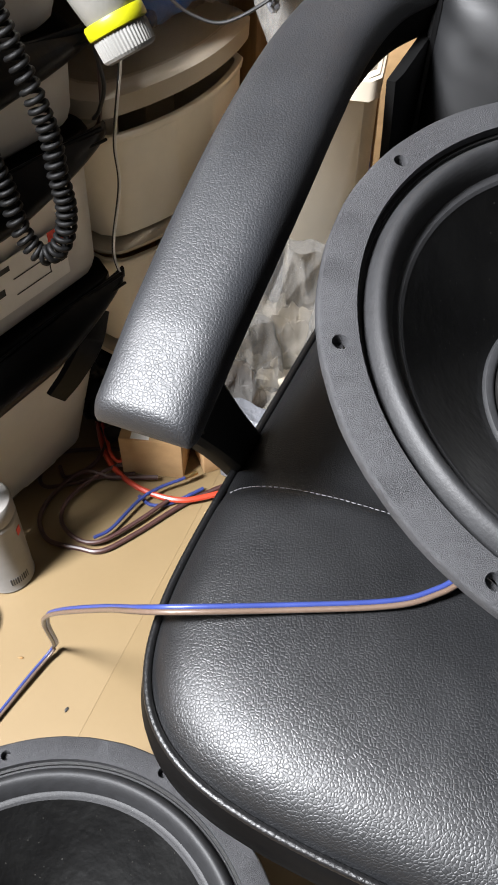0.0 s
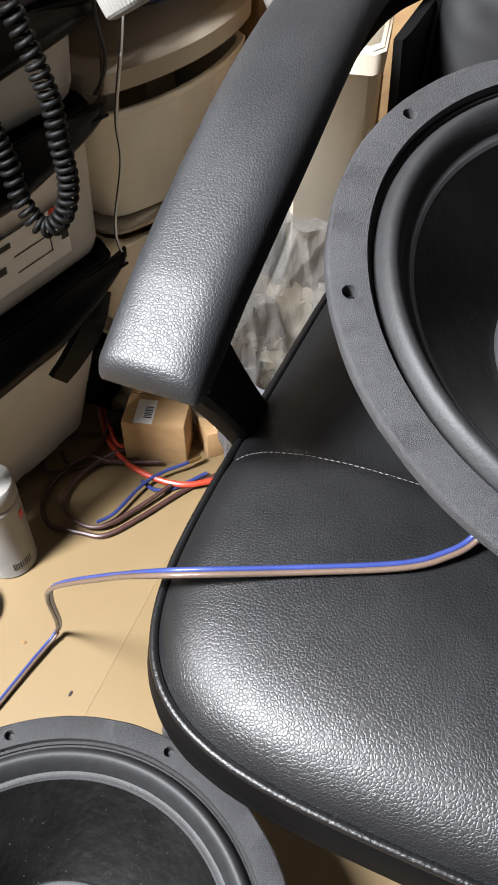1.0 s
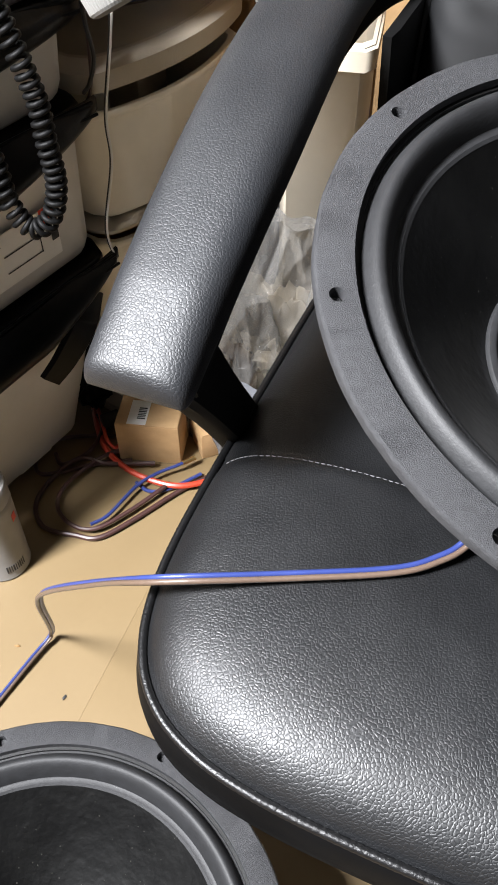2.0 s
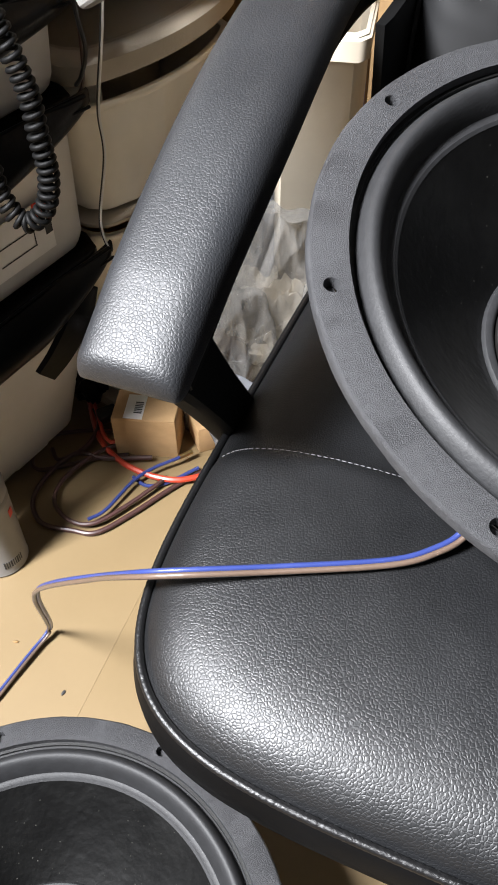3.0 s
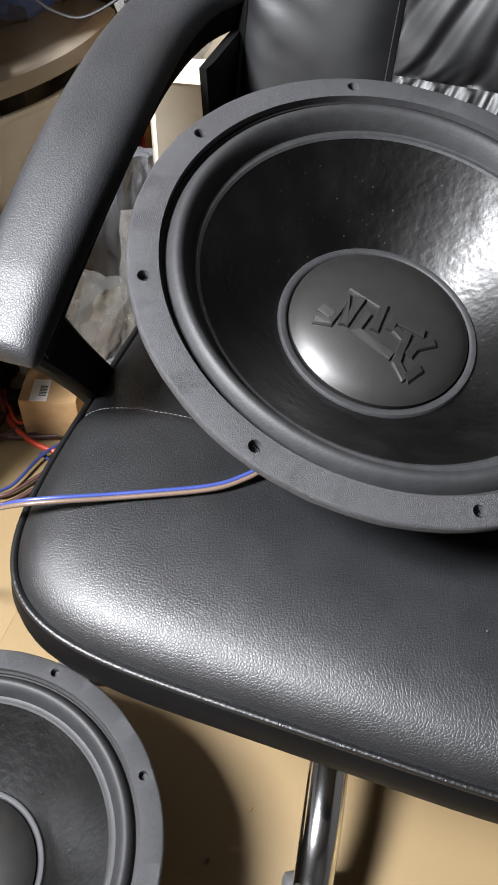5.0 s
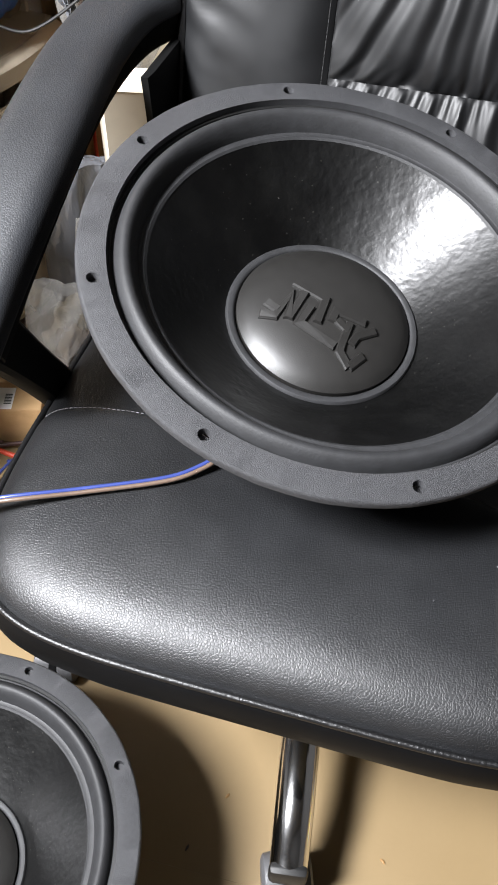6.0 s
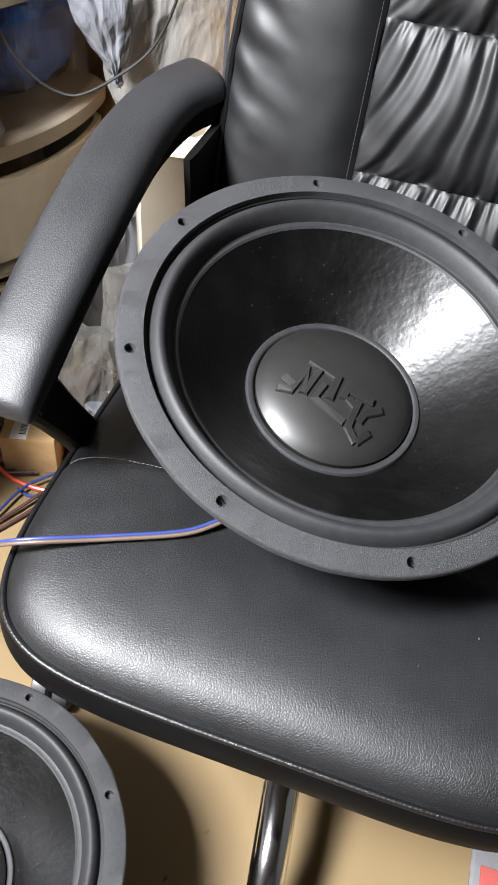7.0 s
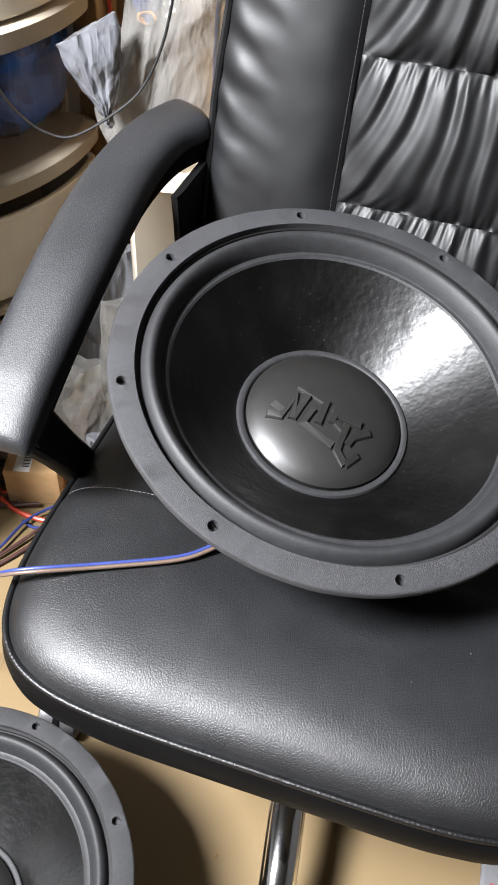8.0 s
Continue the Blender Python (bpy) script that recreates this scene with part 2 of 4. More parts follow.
def sweep(path, section, up=(0, 0, 1), caps=True, bm=None, scale=None):
    """Sweeps a section of (side, up) pairs along the path."""
    rings, up = [], Vector(up)
    for i, q in enumerate(path):
        d = (path[min(i + 1, len(path) - 1)] - path[max(i - 1, 0)]).normalized()
        side = d.cross(up)
        side = side.normalized() if side.length > 1e-5 else Vector((1, 0, 0))
        top = side.cross(d).normalized()
        k = scale(i / (len(path) - 1)) if scale else (1, 1)
        rings.append([q + side * a * k[0] + top * b * k[1] for a, b in section])
    return loft(rings, True, caps, caps, bm)


def circle(r, n=10):
    return [(r * math.cos(2 * math.pi * i / n), r * math.sin(2 * math.pi * i / n)) for i in range(n)]


def tube(points, r, n=10, steps=12, bm=None):
    """A round tube along a smooth line, by a frame carried along it."""
    path = smooth_path(points, steps) if steps > 1 else [Vector(q) for q in points]
    rings, ref = [], None
    for i, q in enumerate(path):
        d = (path[min(i + 1, len(path) - 1)] - path[max(i - 1, 0)]).normalized()
        if ref is None:
            ref = d.orthogonal().normalized()
        ref = (ref - d * ref.dot(d)).normalized()
        o = d.cross(ref)
        rings.append([q + ref * a + o * b for a, b in circle(r, n)])
    return loft(rings, True, True, True, bm)


def box(sx, sy, sz, centre=(0, 0, 0), bevel=0.0, segs=2, bm=None, turn=None):
    b = bmesh.new()
    bmesh.ops.create_cube(b, size=1)
    bmesh.ops.scale(b, vec=(sx, sy, sz), verts=b.verts)
    if bevel:
        bmesh.ops.bevel(b, geom=b.edges[:], offset=bevel, segments=segs, affect="EDGES", profile=0.5)
    if turn is not None:
        bmesh.ops.transform(b, matrix=turn, verts=b.verts)
    bmesh.ops.translate(b, vec=centre, verts=b.verts)
    if bm is None:
        return b
    me = bpy.data.meshes.new("tmp")
    b.to_mesh(me)
    b.free()
    bm.from_mesh(me)
    bpy.data.meshes.remove(me)
    return bm


def nz(x, y, z, s):
    return noise.noise(Vector((x * s, y * s, z * s)))


def crumple(size, seed, fold=0.35, freq=2.2, cuts=4, hang=0.0):
    """A creased bag: a ball pushed about by ridged noise, so that it has facets and sharp folds."""
    bm = bmesh.new()
    bmesh.ops.create_icosphere(bm, subdivisions=cuts, radius=1)
    o = Vector((seed * 3.7, seed * 1.3, seed * 2.1))
    for v in bm.verts:
        p = v.co.copy()
        k = noise.ridged_multi_fractal(p * freq + o, 0.9, 2.1, 3, 1.0, 2.0) - 1.0
        k2 = noise.cell(p * freq * 1.3 + o) - 0.5
        q = p * (1 + fold * 0.5 * k + fold * 0.16 * k2 + 0.25 * noise.noise(p * 1.1 + o))
        q.x += fold * 0.5 * noise.noise(p * 2.3 + o * 2)
        taper = 1 - hang * max(0.0, q.z)
        v.co = Vector((q.x * size[0] * taper, q.y * size[1] * taper, q.z * size[2]))
    return bm


# ---- the room ----
def slab(name, lo, hi, material, label, category):
    c = [(a + b) / 2 for a, b in zip(lo, hi)]
    ob = mesh_object(name, box(*[b - a for a, b in zip(lo, hi)]), material, False)
    ob.location = c
    return tagged(ob, label, category, kind="structure")


# Walls and ceiling are added out of view and darkened against bounced light.
slab("wall_west", (-2.1, -1.9, 0), (-2.0, 1.5, 2.4), WALL, "unseen wall beside the storage, darkened to cut bounced light", "wall")
slab("wall_east", (2.2, -1.9, 0), (2.3, 1.5, 2.4), WALL, "unseen wall, darkened to cut bounced light", "wall")
slab("wall_north", (-2.1, 1.5, 0), (2.3, 1.6, 2.4), WALL, "unseen wall behind the drawers, darkened to cut bounced light", "wall")
slab("wall_south", (-2.1, -2.0, 0), (2.3, -1.9, 2.4), WALL, "unseen wall, darkened to cut bounced light", "wall")
slab("ceiling", (-2.1, -2.0, 2.4), (2.3, 1.6, 2.5), CEILING, "unseen ceiling, darkened to cut bounced light", "ceiling")

# ---- floor of butted hardboard sheets ----
floor = slab("floor", (-2.1, -2.0, -0.1), (2.3, 1.6, -0.006), WOOD, "tan hardboard sheets butted together on a wooden floor", "floor")
SHEET = 0.9
sheet_me = None
for iu in range(-1, 2):
    for iv in range(-2, 1):
        if sheet_me is None:
            sheet = mesh_object("sheet", box(SHEET - 0.0001, SHEET - 0.0001, 0.0055, bevel=0.0002, segs=1), FLOOR, False)
            sheet_me = sheet.data
        else:
            sheet = new("sheet", sheet_me)
        sheet.parent = floor
        turn = Matrix.Rotation(radians(-17.5), 4, "Z")
        u, v = -0.252 + (iu + 0.5) * SHEET, 0.19 + (iv + 0.5) * SHEET
        sheet.matrix_parent_inverse = Matrix.Translation(floor.location).inverted()
        sheet.matrix_basis = turn @ Matrix.Translation((u, v, -0.00275))

# ---- office chair ----
YAW = Matrix.Rotation(radians(-20), 4, "Z")
BASE = Vector((0.140, 0.518, 0))  # the pedestal's foot, in the chair's own axes
chair = thing("office_chair", YAW @ Matrix.Translation(BASE), "black leather office chair with padded arms and a chrome star base", "chair")


def chair_part(name, bm, material, parent=None, label="", sharp=40):
    """Moves a mesh drawn in the chair's axes to the pedestal's foot, and hangs it on."""
    bmesh.ops.translate(bm, vec=-BASE, verts=bm.verts)
    return part(name, bm, material, parent or chair, label, True, sharp)


SX0, SX1, SY0, SY1 = -0.103, 0.413, 0.197, 0.74
SCX, SCY = (SX0 + SX1) / 2, (SY0 + SY1) / 2
SHX, SHY = (SX1 - SX0) / 2, (SY1 - SY0) / 2


def seat_edge(a, grow=0.0):
    """The seat's outline: a rounded oblong with full corners."""
    c, s, e = math.cos(a), math.sin(a), 2 / 5.2
    return (SCX + (SHX + grow) * math.copysign(abs(c) ** e, c), SCY + (SHY + grow) * math.copysign(abs(s) ** e, s))


SEAM = np.polyfit((-0.1, -0.06, -0.02, 0.05, 0.15, 0.27, 0.30, 0.41), (0.392, 0.402, 0.408, 0.411, 0.408, 0.392, 0.388, 0.375), 4)


def seam_y(x):
    return float(np.polyval(SEAM, x))


def seat_top(x, y, r):
    d = (1 - r) * 0.26
    z = 0.460 + 0.021 * (1 - math.exp(-d / 0.014)) + 0.007 * (1 - math.exp(-d / 0.05))
    k = y - seam_y(x)
    front = 1 / (1 + math.exp(k / 0.004))
    z += 0.004 * front * (1 - math.exp(-d / 0.02)) - 0.012 * (1 - front) * (1 - math.exp(-d / 0.05))
    z -= 0.0035 * math.exp(-(k / 0.005) ** 2)
    z -= 0.018 * math.exp(-(((x - 0.105) / 0.11) ** 2 + ((y - 0.50) / 0.11) ** 2))
    z -= 0.0035 * math.exp(-d / 0.0035)
    z += 0.0012 * nz(x, y, 0, 9) + 0.0002 * nz(x, y, 3, 45) * (1 - math.exp(-d / 0.01))
    return z


def outline_angles(n):
    """Angles spread so that the outline's points lie at even steps."""
    a = np.linspace(-math.pi, math.pi, 4001)
    p = np.array([seat_edge(t) for t in a])
    run = np.concatenate([[0], np.cumsum(np.linalg.norm(np.diff(p, axis=0), axis=1))])
    return np.interp(np.arange(n) / n * run[-1], run, a)


ANG = outline_angles(260)
rings = []
for k in range(70):
    r = max(1e-3, (k / 69) ** 0.8)
    ring = []
    for a in ANG:
        ex, ey = seat_edge(a)
        x, y = SCX + (ex - SCX) * r, SCY + (ey - SCY) * r
        ring.append((x, y, seat_top(x, y, r)))
    rings.append(ring)
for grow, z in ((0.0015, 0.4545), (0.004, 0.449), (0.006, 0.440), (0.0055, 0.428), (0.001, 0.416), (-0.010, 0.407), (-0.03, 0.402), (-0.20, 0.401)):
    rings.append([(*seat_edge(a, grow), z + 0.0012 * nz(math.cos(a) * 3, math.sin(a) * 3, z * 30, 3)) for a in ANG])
seat = chair_part("seat_cushion", loft(rings, True, True, True), LEATHER, sharp=60)


def ring_tube(path, r, n=8):
    m, rings = len(path), []
    for i, q in enumerate(path):
        d = (path[(i + 1) % m] - path[i - 1]).normalized()
        side = d.cross(Vector((0, 0, 1))).normalized()
        k = 1 + 0.05 * math.sin(i * 2.1 + 2.5 * nz(i * 0.21, 0, 5, 1))
        rings.append([q + side * a * k + Vector((0, 0, b * k)) for a, b in circle(r, n)])
    rings.append(rings[0])
    bm = loft(rings)
    bmesh.ops.remove_doubles(bm, verts=bm.verts, dist=1e-6)
    return bm


edge_path = [Vector((*seat_edge(a, 0.0015), 0.4590)) for a in outline_angles(1500)]
# Faces below the piping take a darker, less glossy leather.
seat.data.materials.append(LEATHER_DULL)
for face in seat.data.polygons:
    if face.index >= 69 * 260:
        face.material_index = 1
chair_part("piping", ring_tube(edge_path, 0.0027, 12), PIPING, seat, "black vinyl piping round the seat's edge")


def stitches(points, size, step, bm=None):
    """Short thread stitches along a line of points."""
    bm = bm or bmesh.new()
    run = 0.0
    for a, b in zip(points, points[1:]):
        run += (b - a).length
        if run >= step:
            run = 0.0
            d = (b - a).normalized()
            turn = d.to_track_quat("X", "Z").to_matrix().to_4x4()
            box(step * 0.88, size, size * 0.8, a, size * 0.25, 1, bm, turn)
    return bm


line = []
for i in range(500):
    x = SX0 + 0.006 + (SX1 - SX0 - 0.012) * i / 499
    y = seam_y(x) - 0.003
    rr = min(1.0, abs(x - SCX) / SHX)
    line.append(Vector((x, y, seat_top(x, y, rr) + 0.0003)))
chair_part("seam_stitching", stitches(line, 0.0009, 0.0032), THREAD, seat, "pale grey stitches across the seat")
chair_part("seat_pan", box(0.40, 0.42, 0.03, (SCX, SCY + 0.01, 0.386), 0.008), BLACK_PLASTIC)

# backrest: leans back, with a shell, two plain side panels and gathered middle panels
BX0, BX1, BZ0, BZ1 = -0.078, 0.388, 0.49, 1.08
LEAN_T = math.tan(radians(14))


def back_y(x, z):
    u = (x - 0.155) / 0.233
    return 0.712 + (z - 0.64) * LEAN_T - 0.004 * u * u + 0.03 * max(0, z - 0.9)


def back_left(z):
    return -0.072 + 0.07 * max(0.0, z - 0.72) + 0.02 * max(0.0, 0.62 - z)


def panel(x0f, x1f, z0, z1, puff, relief, nx=60, nz_=60):
    """A padded panel: bulges between its seams; relief(u, v, x, z) adds folds."""
    rows_ = []
    for j in range(nz_ + 1):
        v = j / nz_
        z = z0 + (z1 - z0) * v
        a, b = x0f(z), x1f(z)
        row = []
        for i in range(nx + 1):
            u = i / nx
            x = a + (b - a) * u
            edge = (1 - (2 * u - 1) ** 6) * (1 - (2 * v - 1) ** 6)
            swell = puff * edge * (0.55 + 0.45 * (1 - (2 * u - 1) ** 2) * (1 - (2 * v - 1) ** 2))
            row.append((x, back_y(x, z) - swell - relief(u, v, x, z) * edge ** 0.5, z))
        rows_.append(row)
    bm = bmesh.new()
    front = [[bm.verts.new(p) for p in row] for row in rows_]
    for ra, rb in zip(front, front[1:]):
        for i in range(nx):
            bm.faces.new((ra[i], ra[i + 1], rb[i + 1], rb[i]))
    rim = [e for e in bm.edges if e.is_boundary]
    made = bmesh.ops.extrude_edge_only(bm, edges=rim)
    bmesh.ops.translate(bm, vec=(0, 0.012, 0), verts=[g for g in made["geom"] if isinstance(g, bmesh.types.BMVert)])
    return bm


def side_folds(u, v, x, z):
    """Slanting creases that run in from the outer edge."""
    w = max(0.0, 1 - u * 1.7)
    s = math.sin((z * 0.95 + u * 0.075 + 0.006 * nz(x, z, 0, 30)) * 2 * math.pi / 0.036)
    up = max(0.0, min(1.0, (z - 0.64) / 0.05))
    s = math.copysign(abs(s) ** 0.8, s) + 0.3 * math.sin(2.3 * math.pi * z / 0.036 + 4 * u)
    return 0.0019 * w * s * up + 0.0024 * nz(x, z, 1, 10) + 0.0008 * nz(x, z, 2, 26)


def gathers(seed):
    def fold(u, v, x, z):
        near = 0.55 + 0.45 * abs(2 * v - 1) ** 1.5
        lean = -0.085 * (v - 0.5) * (1 - u) ** 1.5 + 0.02 * (v - 0.5) * math.cos(2.2 * u * math.pi + seed) * u + 0.006 * nz(x * 0.4, z, seed, 16)
        s = (x + lean) * 2 * math.pi
        f = 0.0036 * math.sin(s / 0.036 + 1.3 * seed + 1.2 * nz(x, z * 0.3, seed, 22)) + 0.0017 * math.sin(s / 0.0185 + seed + 1.5 * nz(x, z * 0.4, seed + 5, 18))
        small = 0.0013 * math.sin(s / 0.0095 + seed * 2) * max(0, abs(2 * v - 1) - 0.72) / 0.28
        return f * near + small + 0.0022 * nz(x, z, seed, 25)
    return fold


shell_rings = []
for j in range(25):
    z = BZ0 + (BZ1 - BZ0) * j / 24
    a, b = back_left(z), 0.31 - back_left(z)
    close = 0.012 if j in (0, 24) else 0
    ring = []
    for i in range(17):
        x = a + close + (b - a - 2 * close) * i / 16
        ring.append((x, back_y(x, z) + 0.004 + close, z))
    for i in range(17):
        x = b - close - (b - a - 2 * close) * i / 16
        ring.append((x, back_y(x, z) + 0.055 - close - 0.03 * abs((x - 0.155) / 0.233) ** 3, z))
    shell_rings.append(ring)
backrest = chair_part("backrest", loft(shell_rings, True, True, True), LEATHER_SMOOTH)
PX0, PX1 = 0.0665, 0.2435
chair_part("side_panel", panel(back_left, lambda z: PX0, BZ0, BZ1, 0.020, side_folds, 70, 160), LEATHER_SMOOTH, backrest)
chair_part("side_panel", panel(lambda z: PX1, lambda z: 0.31 - back_left(z), BZ0, BZ1, 0.020, lambda u, v, x, z: side_folds(1 - u, v, x, z), 70, 160), LEATHER_SMOOTH, backrest)
for i, (z0, z1) in enumerate(((0.49, 0.643), (0.643, 0.778), (0.778, 0.915), (0.915, 1.08))):
    chair_part("gathered_panel", panel(lambda z: PX0 + 0.0005, lambda z: PX1 - 0.0005, z0, z1, 0.013, gathers(i * 1.7 + 0.6), 130, 70), LEATHER_SMOOTH, backrest, "gathered black leather panel with vertical folds")
for mirror in (False, True):
    pts = []
    for j in range(40):
        z = BZ0 + 0.01 + (BZ1 - BZ0 - 0.02) * j / 39
        x = back_left(z) - 0.001
        pts.append((0.31 - x if mirror else x, back_y(x, z) - 0.001, z))
    chair_part("piping", tube(pts, 0.0042, 8, 1), PIPING, backrest)
    seam = [Vector((0.31 - PX0 + 0.004 if mirror else PX0 - 0.004, back_y(PX0, BZ0 + 0.55 * j / 399) - 0.0085, BZ0 + 0.55 * j / 399)) for j in range(400)]
    chair_part("seam_stitching", stitches(seam, 0.0005, 0.004), INK, backrest)

# arms: a padded leather rail on a black frame with two posts
ARM = [(-0.1212, 0.330, 0.5763), (-0.1225, 0.40, 0.6085), (-0.125, 0.48, 0.6375), (-0.129, 0.56, 0.6575), (-0.130, 0.63, 0.671), (-0.120, 0.69, 0.682), (-0.096, 0.737, 0.688)]


def arm(mirror):
    def put(p):
        return (0.31 - p[0], p[1], p[2]) if mirror else p
    path = smooth_path([put(p) for p in ARM], 14)
    path[1:3] = [path[0].lerp(path[2], k) for k in (0.01, 0.035, 0.08, 0.16, 0.28, 0.45, 0.7, 1.0)]
    reach = [0.0]
    for a, b in zip(path, path[1:]):
        reach.append(reach[-1] + (b - a).length)
    holder = chair_part("armrest", sweep(path[9:], [(-0.022, -0.030), (0.022, -0.030), (0.0275, -0.020), (0.0285, -0.004), (-0.0285, -0.004), (-0.0275, -0.020)]), MATTE_BLACK)
    sec = []
    for i in range(36):
        a = 2 * math.pi * i / 36
        c, s = math.cos(a), math.sin(a)
        e = 2 / 2.7 if s > 0 else 2 / 3.8
        sec.append((0.0320 * math.copysign(abs(c) ** (2 / 3.2), c), (0.0235 if s > 0 else 0.008) * math.copysign(abs(s) ** e, s)))

    def ends(t):
        gone = reach[round(t * (len(path) - 1))]
        near, far = gone / 0.012, (1 - t) / 0.04
        k = 1.0
        if near < 1:
            k = math.sqrt(max(0.0, 1 - (1 - near) ** 2)) * 0.92 + 0.08
        if far < 1:
            k = min(k, math.sqrt(max(0.0, 1 - (1 - far) ** 2)) * 0.5 + 0.5)
        swell = 1 + 0.12 * math.sin(math.pi * min(1.0, t * 1.15)) ** 2
        thin = 0.72 + 0.28 * min(1.0, gone / 0.06)
        return ((0.86 + 0.14 * k if near < 1 else k) * swell, k * thin)
    chair_part("arm_pad", sweep(path, sec, scale=ends), ARM_LEATHER, holder, "padded black leather arm rail", 70)
    if not mirror:
        chip = crumple((0.0018, 0.0016, 0.0012), 41, 0.4, 2, 2)
        bmesh.ops.translate(chip, vec=(-0.0965, 0.336, 0.5885), verts=chip.verts)
        chair_part("scuff", chip, PAPER, holder, "pale worn scuff at the arm's corner")
    rail = [Vector(put((p[0] + 0.026, p[1], p[2] - 0.010))) for p in ARM]
    chair_part("arm_seam", tube(smooth_path(rail, 8)[10:-4], 0.0018, 6, 1), PIPING, holder)
    outer = smooth_path([Vector(put((p[0] - 0.0315, p[1], p[2] - 0.004))) for p in ARM], 40)
    chair_part("seam_stitching", stitches(outer[30:-30], 0.0016, 0.003), THREAD, holder, "pale grey stitched edge under the arm")

    def post(a, b, wide, thick):
        rows_ = []
        for k in range(9):
            t = k / 8
            q = Vector(a).lerp(Vector(b), t)
            w = wide * (1 + 0.25 * (2 * t - 1) ** 2)
            rows_.append([put((q.x + dx, q.y + dy, q.z)) for dx, dy in ((-thick, -w), (thick * 0.6, -w), (thick, -w * 0.8), (thick, w * 0.8), (thick * 0.6, w), (-thick, w))])
        return loft(rows_, True, True, True)
    chair_part("arm_post", post((-0.108, 0.366, 0.574), (-0.110, 0.492, 0.37), 0.021, 0.011), MATTE_BLACK, holder)
    chair_part("arm_post", post((-0.078, 0.702, 0.66), (-0.078, 0.695, 0.37), 0.060, 0.004), MATTE_BLACK, holder)
    chair_part("arm_bracket", box(0.10, 0.30, 0.012, put((-0.07, 0.54, 0.372)), 0.003), MATTE_BLACK, holder)


arm(False)
arm(True)

# pedestal: gas lift, five chrome legs with twin castors
bx, by = BASE.x, BASE.y
part("gas_lift", lathe([(0, 0.10), (0.03, 0.10), (0.03, 0.25), (0.016, 0.25), (0.016, 0.385), (0, 0.385)], 32), BLACK_PLASTIC, chair)
part("hub", lathe([(0, 0.075), (0.045, 0.075), (0.048, 0.10), (0.04, 0.135), (0.03, 0.14), (0, 0.14)], 40), CHROME, chair)
FIRST = 258.5 + 20.0
for k in range(5):
    a = radians(FIRST + 72 * k)
    out = Vector((math.cos(a), math.sin(a), 0))
    path = smooth_path([out * 0.03 + Vector((0, 0, 0.118)), out * 0.12 + Vector((0, 0, 0.120)), out * 0.25 + Vector((0, 0, 0.106)), out * 0.318 + Vector((0, 0, 0.076))], 10)
    leg = part("leg", sweep(path, [(x * 1.0, y * 0.85) for x, y in circle(0.021, 20)], scale=lambda t: (1.05 - 0.12 * t, 1.05 - 0.15 * t)), CHROME, chair, "curved chrome leg")
    tip = part("end_cap", box(0.040, 0.014, 0.036, out * 0.321 + Vector((0, 0, 0.074)), 0.006, 2, None, Matrix.Rotation(a - math.pi / 2, 4, "Z")), BLACK_PLASTIC, leg)
    spin = radians((20, 75, 160, 240, 8)[k])
    axle = Vector((math.cos(spin), math.sin(spin), 0))
    at = out * (0.322 if k == 4 else 0.312)
    castor = part("castor", tube([at + Vector((0, 0, 0.03)), at + Vector((0, 0, 0.074))], 0.006, 12, 2), BLACK_PLASTIC, leg)
    for side in (-1, 1):
        wheel = lathe([(0, -0.012), (0.019, -0.012), (0.025, -0.009), (0.0265, 0), (0.025, 0.009), (0.019, 0.012), (0, 0.012)], 28)
        bmesh.ops.transform(wheel, matrix=Matrix.Translation(at + axle * 0.0145 * side + Vector((0, 0, 0.0262))) @ axle.to_track_quat("Z", "Y").to_matrix().to_4x4(), verts=wheel.verts)
        part("wheel", wheel, GREY_PLASTIC, castor)


# ---- loudspeaker drivers ----
def flange(bm):
    """The steel ring: a flat top with eight bolt holes, a rolled edge and a step inside."""
    n, ro, ri = 160, 0.1945, 0.1750
    loops = []

    def loop(r, cx, cy, m, z):
        vs = [bm.verts.new((cx + r * math.cos(2 * math.pi * i / m), cy + r * math.sin(2 * math.pi * i / m), z)) for i in range(m)]
        return vs, [bm.edges.new((vs[i], vs[(i + 1) % m])) for i in range(m)]
    edges = []
    for r, cx, cy, m in [(ro, 0, 0, n), (ri, 0, 0, n)] + [(0.0046, 0.1855 * math.cos(math.pi / 4 * k), 0.1855 * math.sin(math.pi / 4 * k), 18) for k in range(8)]:
        vs, es = loop(r, cx, cy, m, 0)
        loops.append((vs, r, cx, cy, m))
        edges += es
    bmesh.ops.triangle_fill(bm, use_beauty=True, edges=edges)
    for vs, r, cx, cy, m in loops:
        steps = [(0.0012, -0.0008), (0.0020, -0.0022), (0.0020, -0.0065), (-0.012, -0.0075)] if r == ro else [(0.0, -0.006)] if r == ri else [(-0.0003, -0.001), (-0.0004, -0.007)]
        last = vs
        for dr, z in steps:
            wob = [0.0005 * nz(math.cos(2 * math.pi * i / m), math.sin(2 * math.pi * i / m), 2, 14) if r == ro else 0 for i in range(m)]
            nxt = [bm.verts.new((cx + (r + dr + wob[i]) * math.cos(2 * math.pi * i / m), cy + (r + dr + wob[i]) * math.sin(2 * math.pi * i / m), z)) for i in range(m)]
            for i in range(m):
                bm.faces.new((last[i], last[(i + 1) % m], nxt[(i + 1) % m], nxt[i]))
            last = nxt
    return bm


CAP_R, CAP_Z = 0.0732, -0.074


def dome(x, y):
    return CAP_Z + 0.001 + 0.022 * max(0.0, 1 - (x * x + y * y) / CAP_R ** 2) ** 0.56


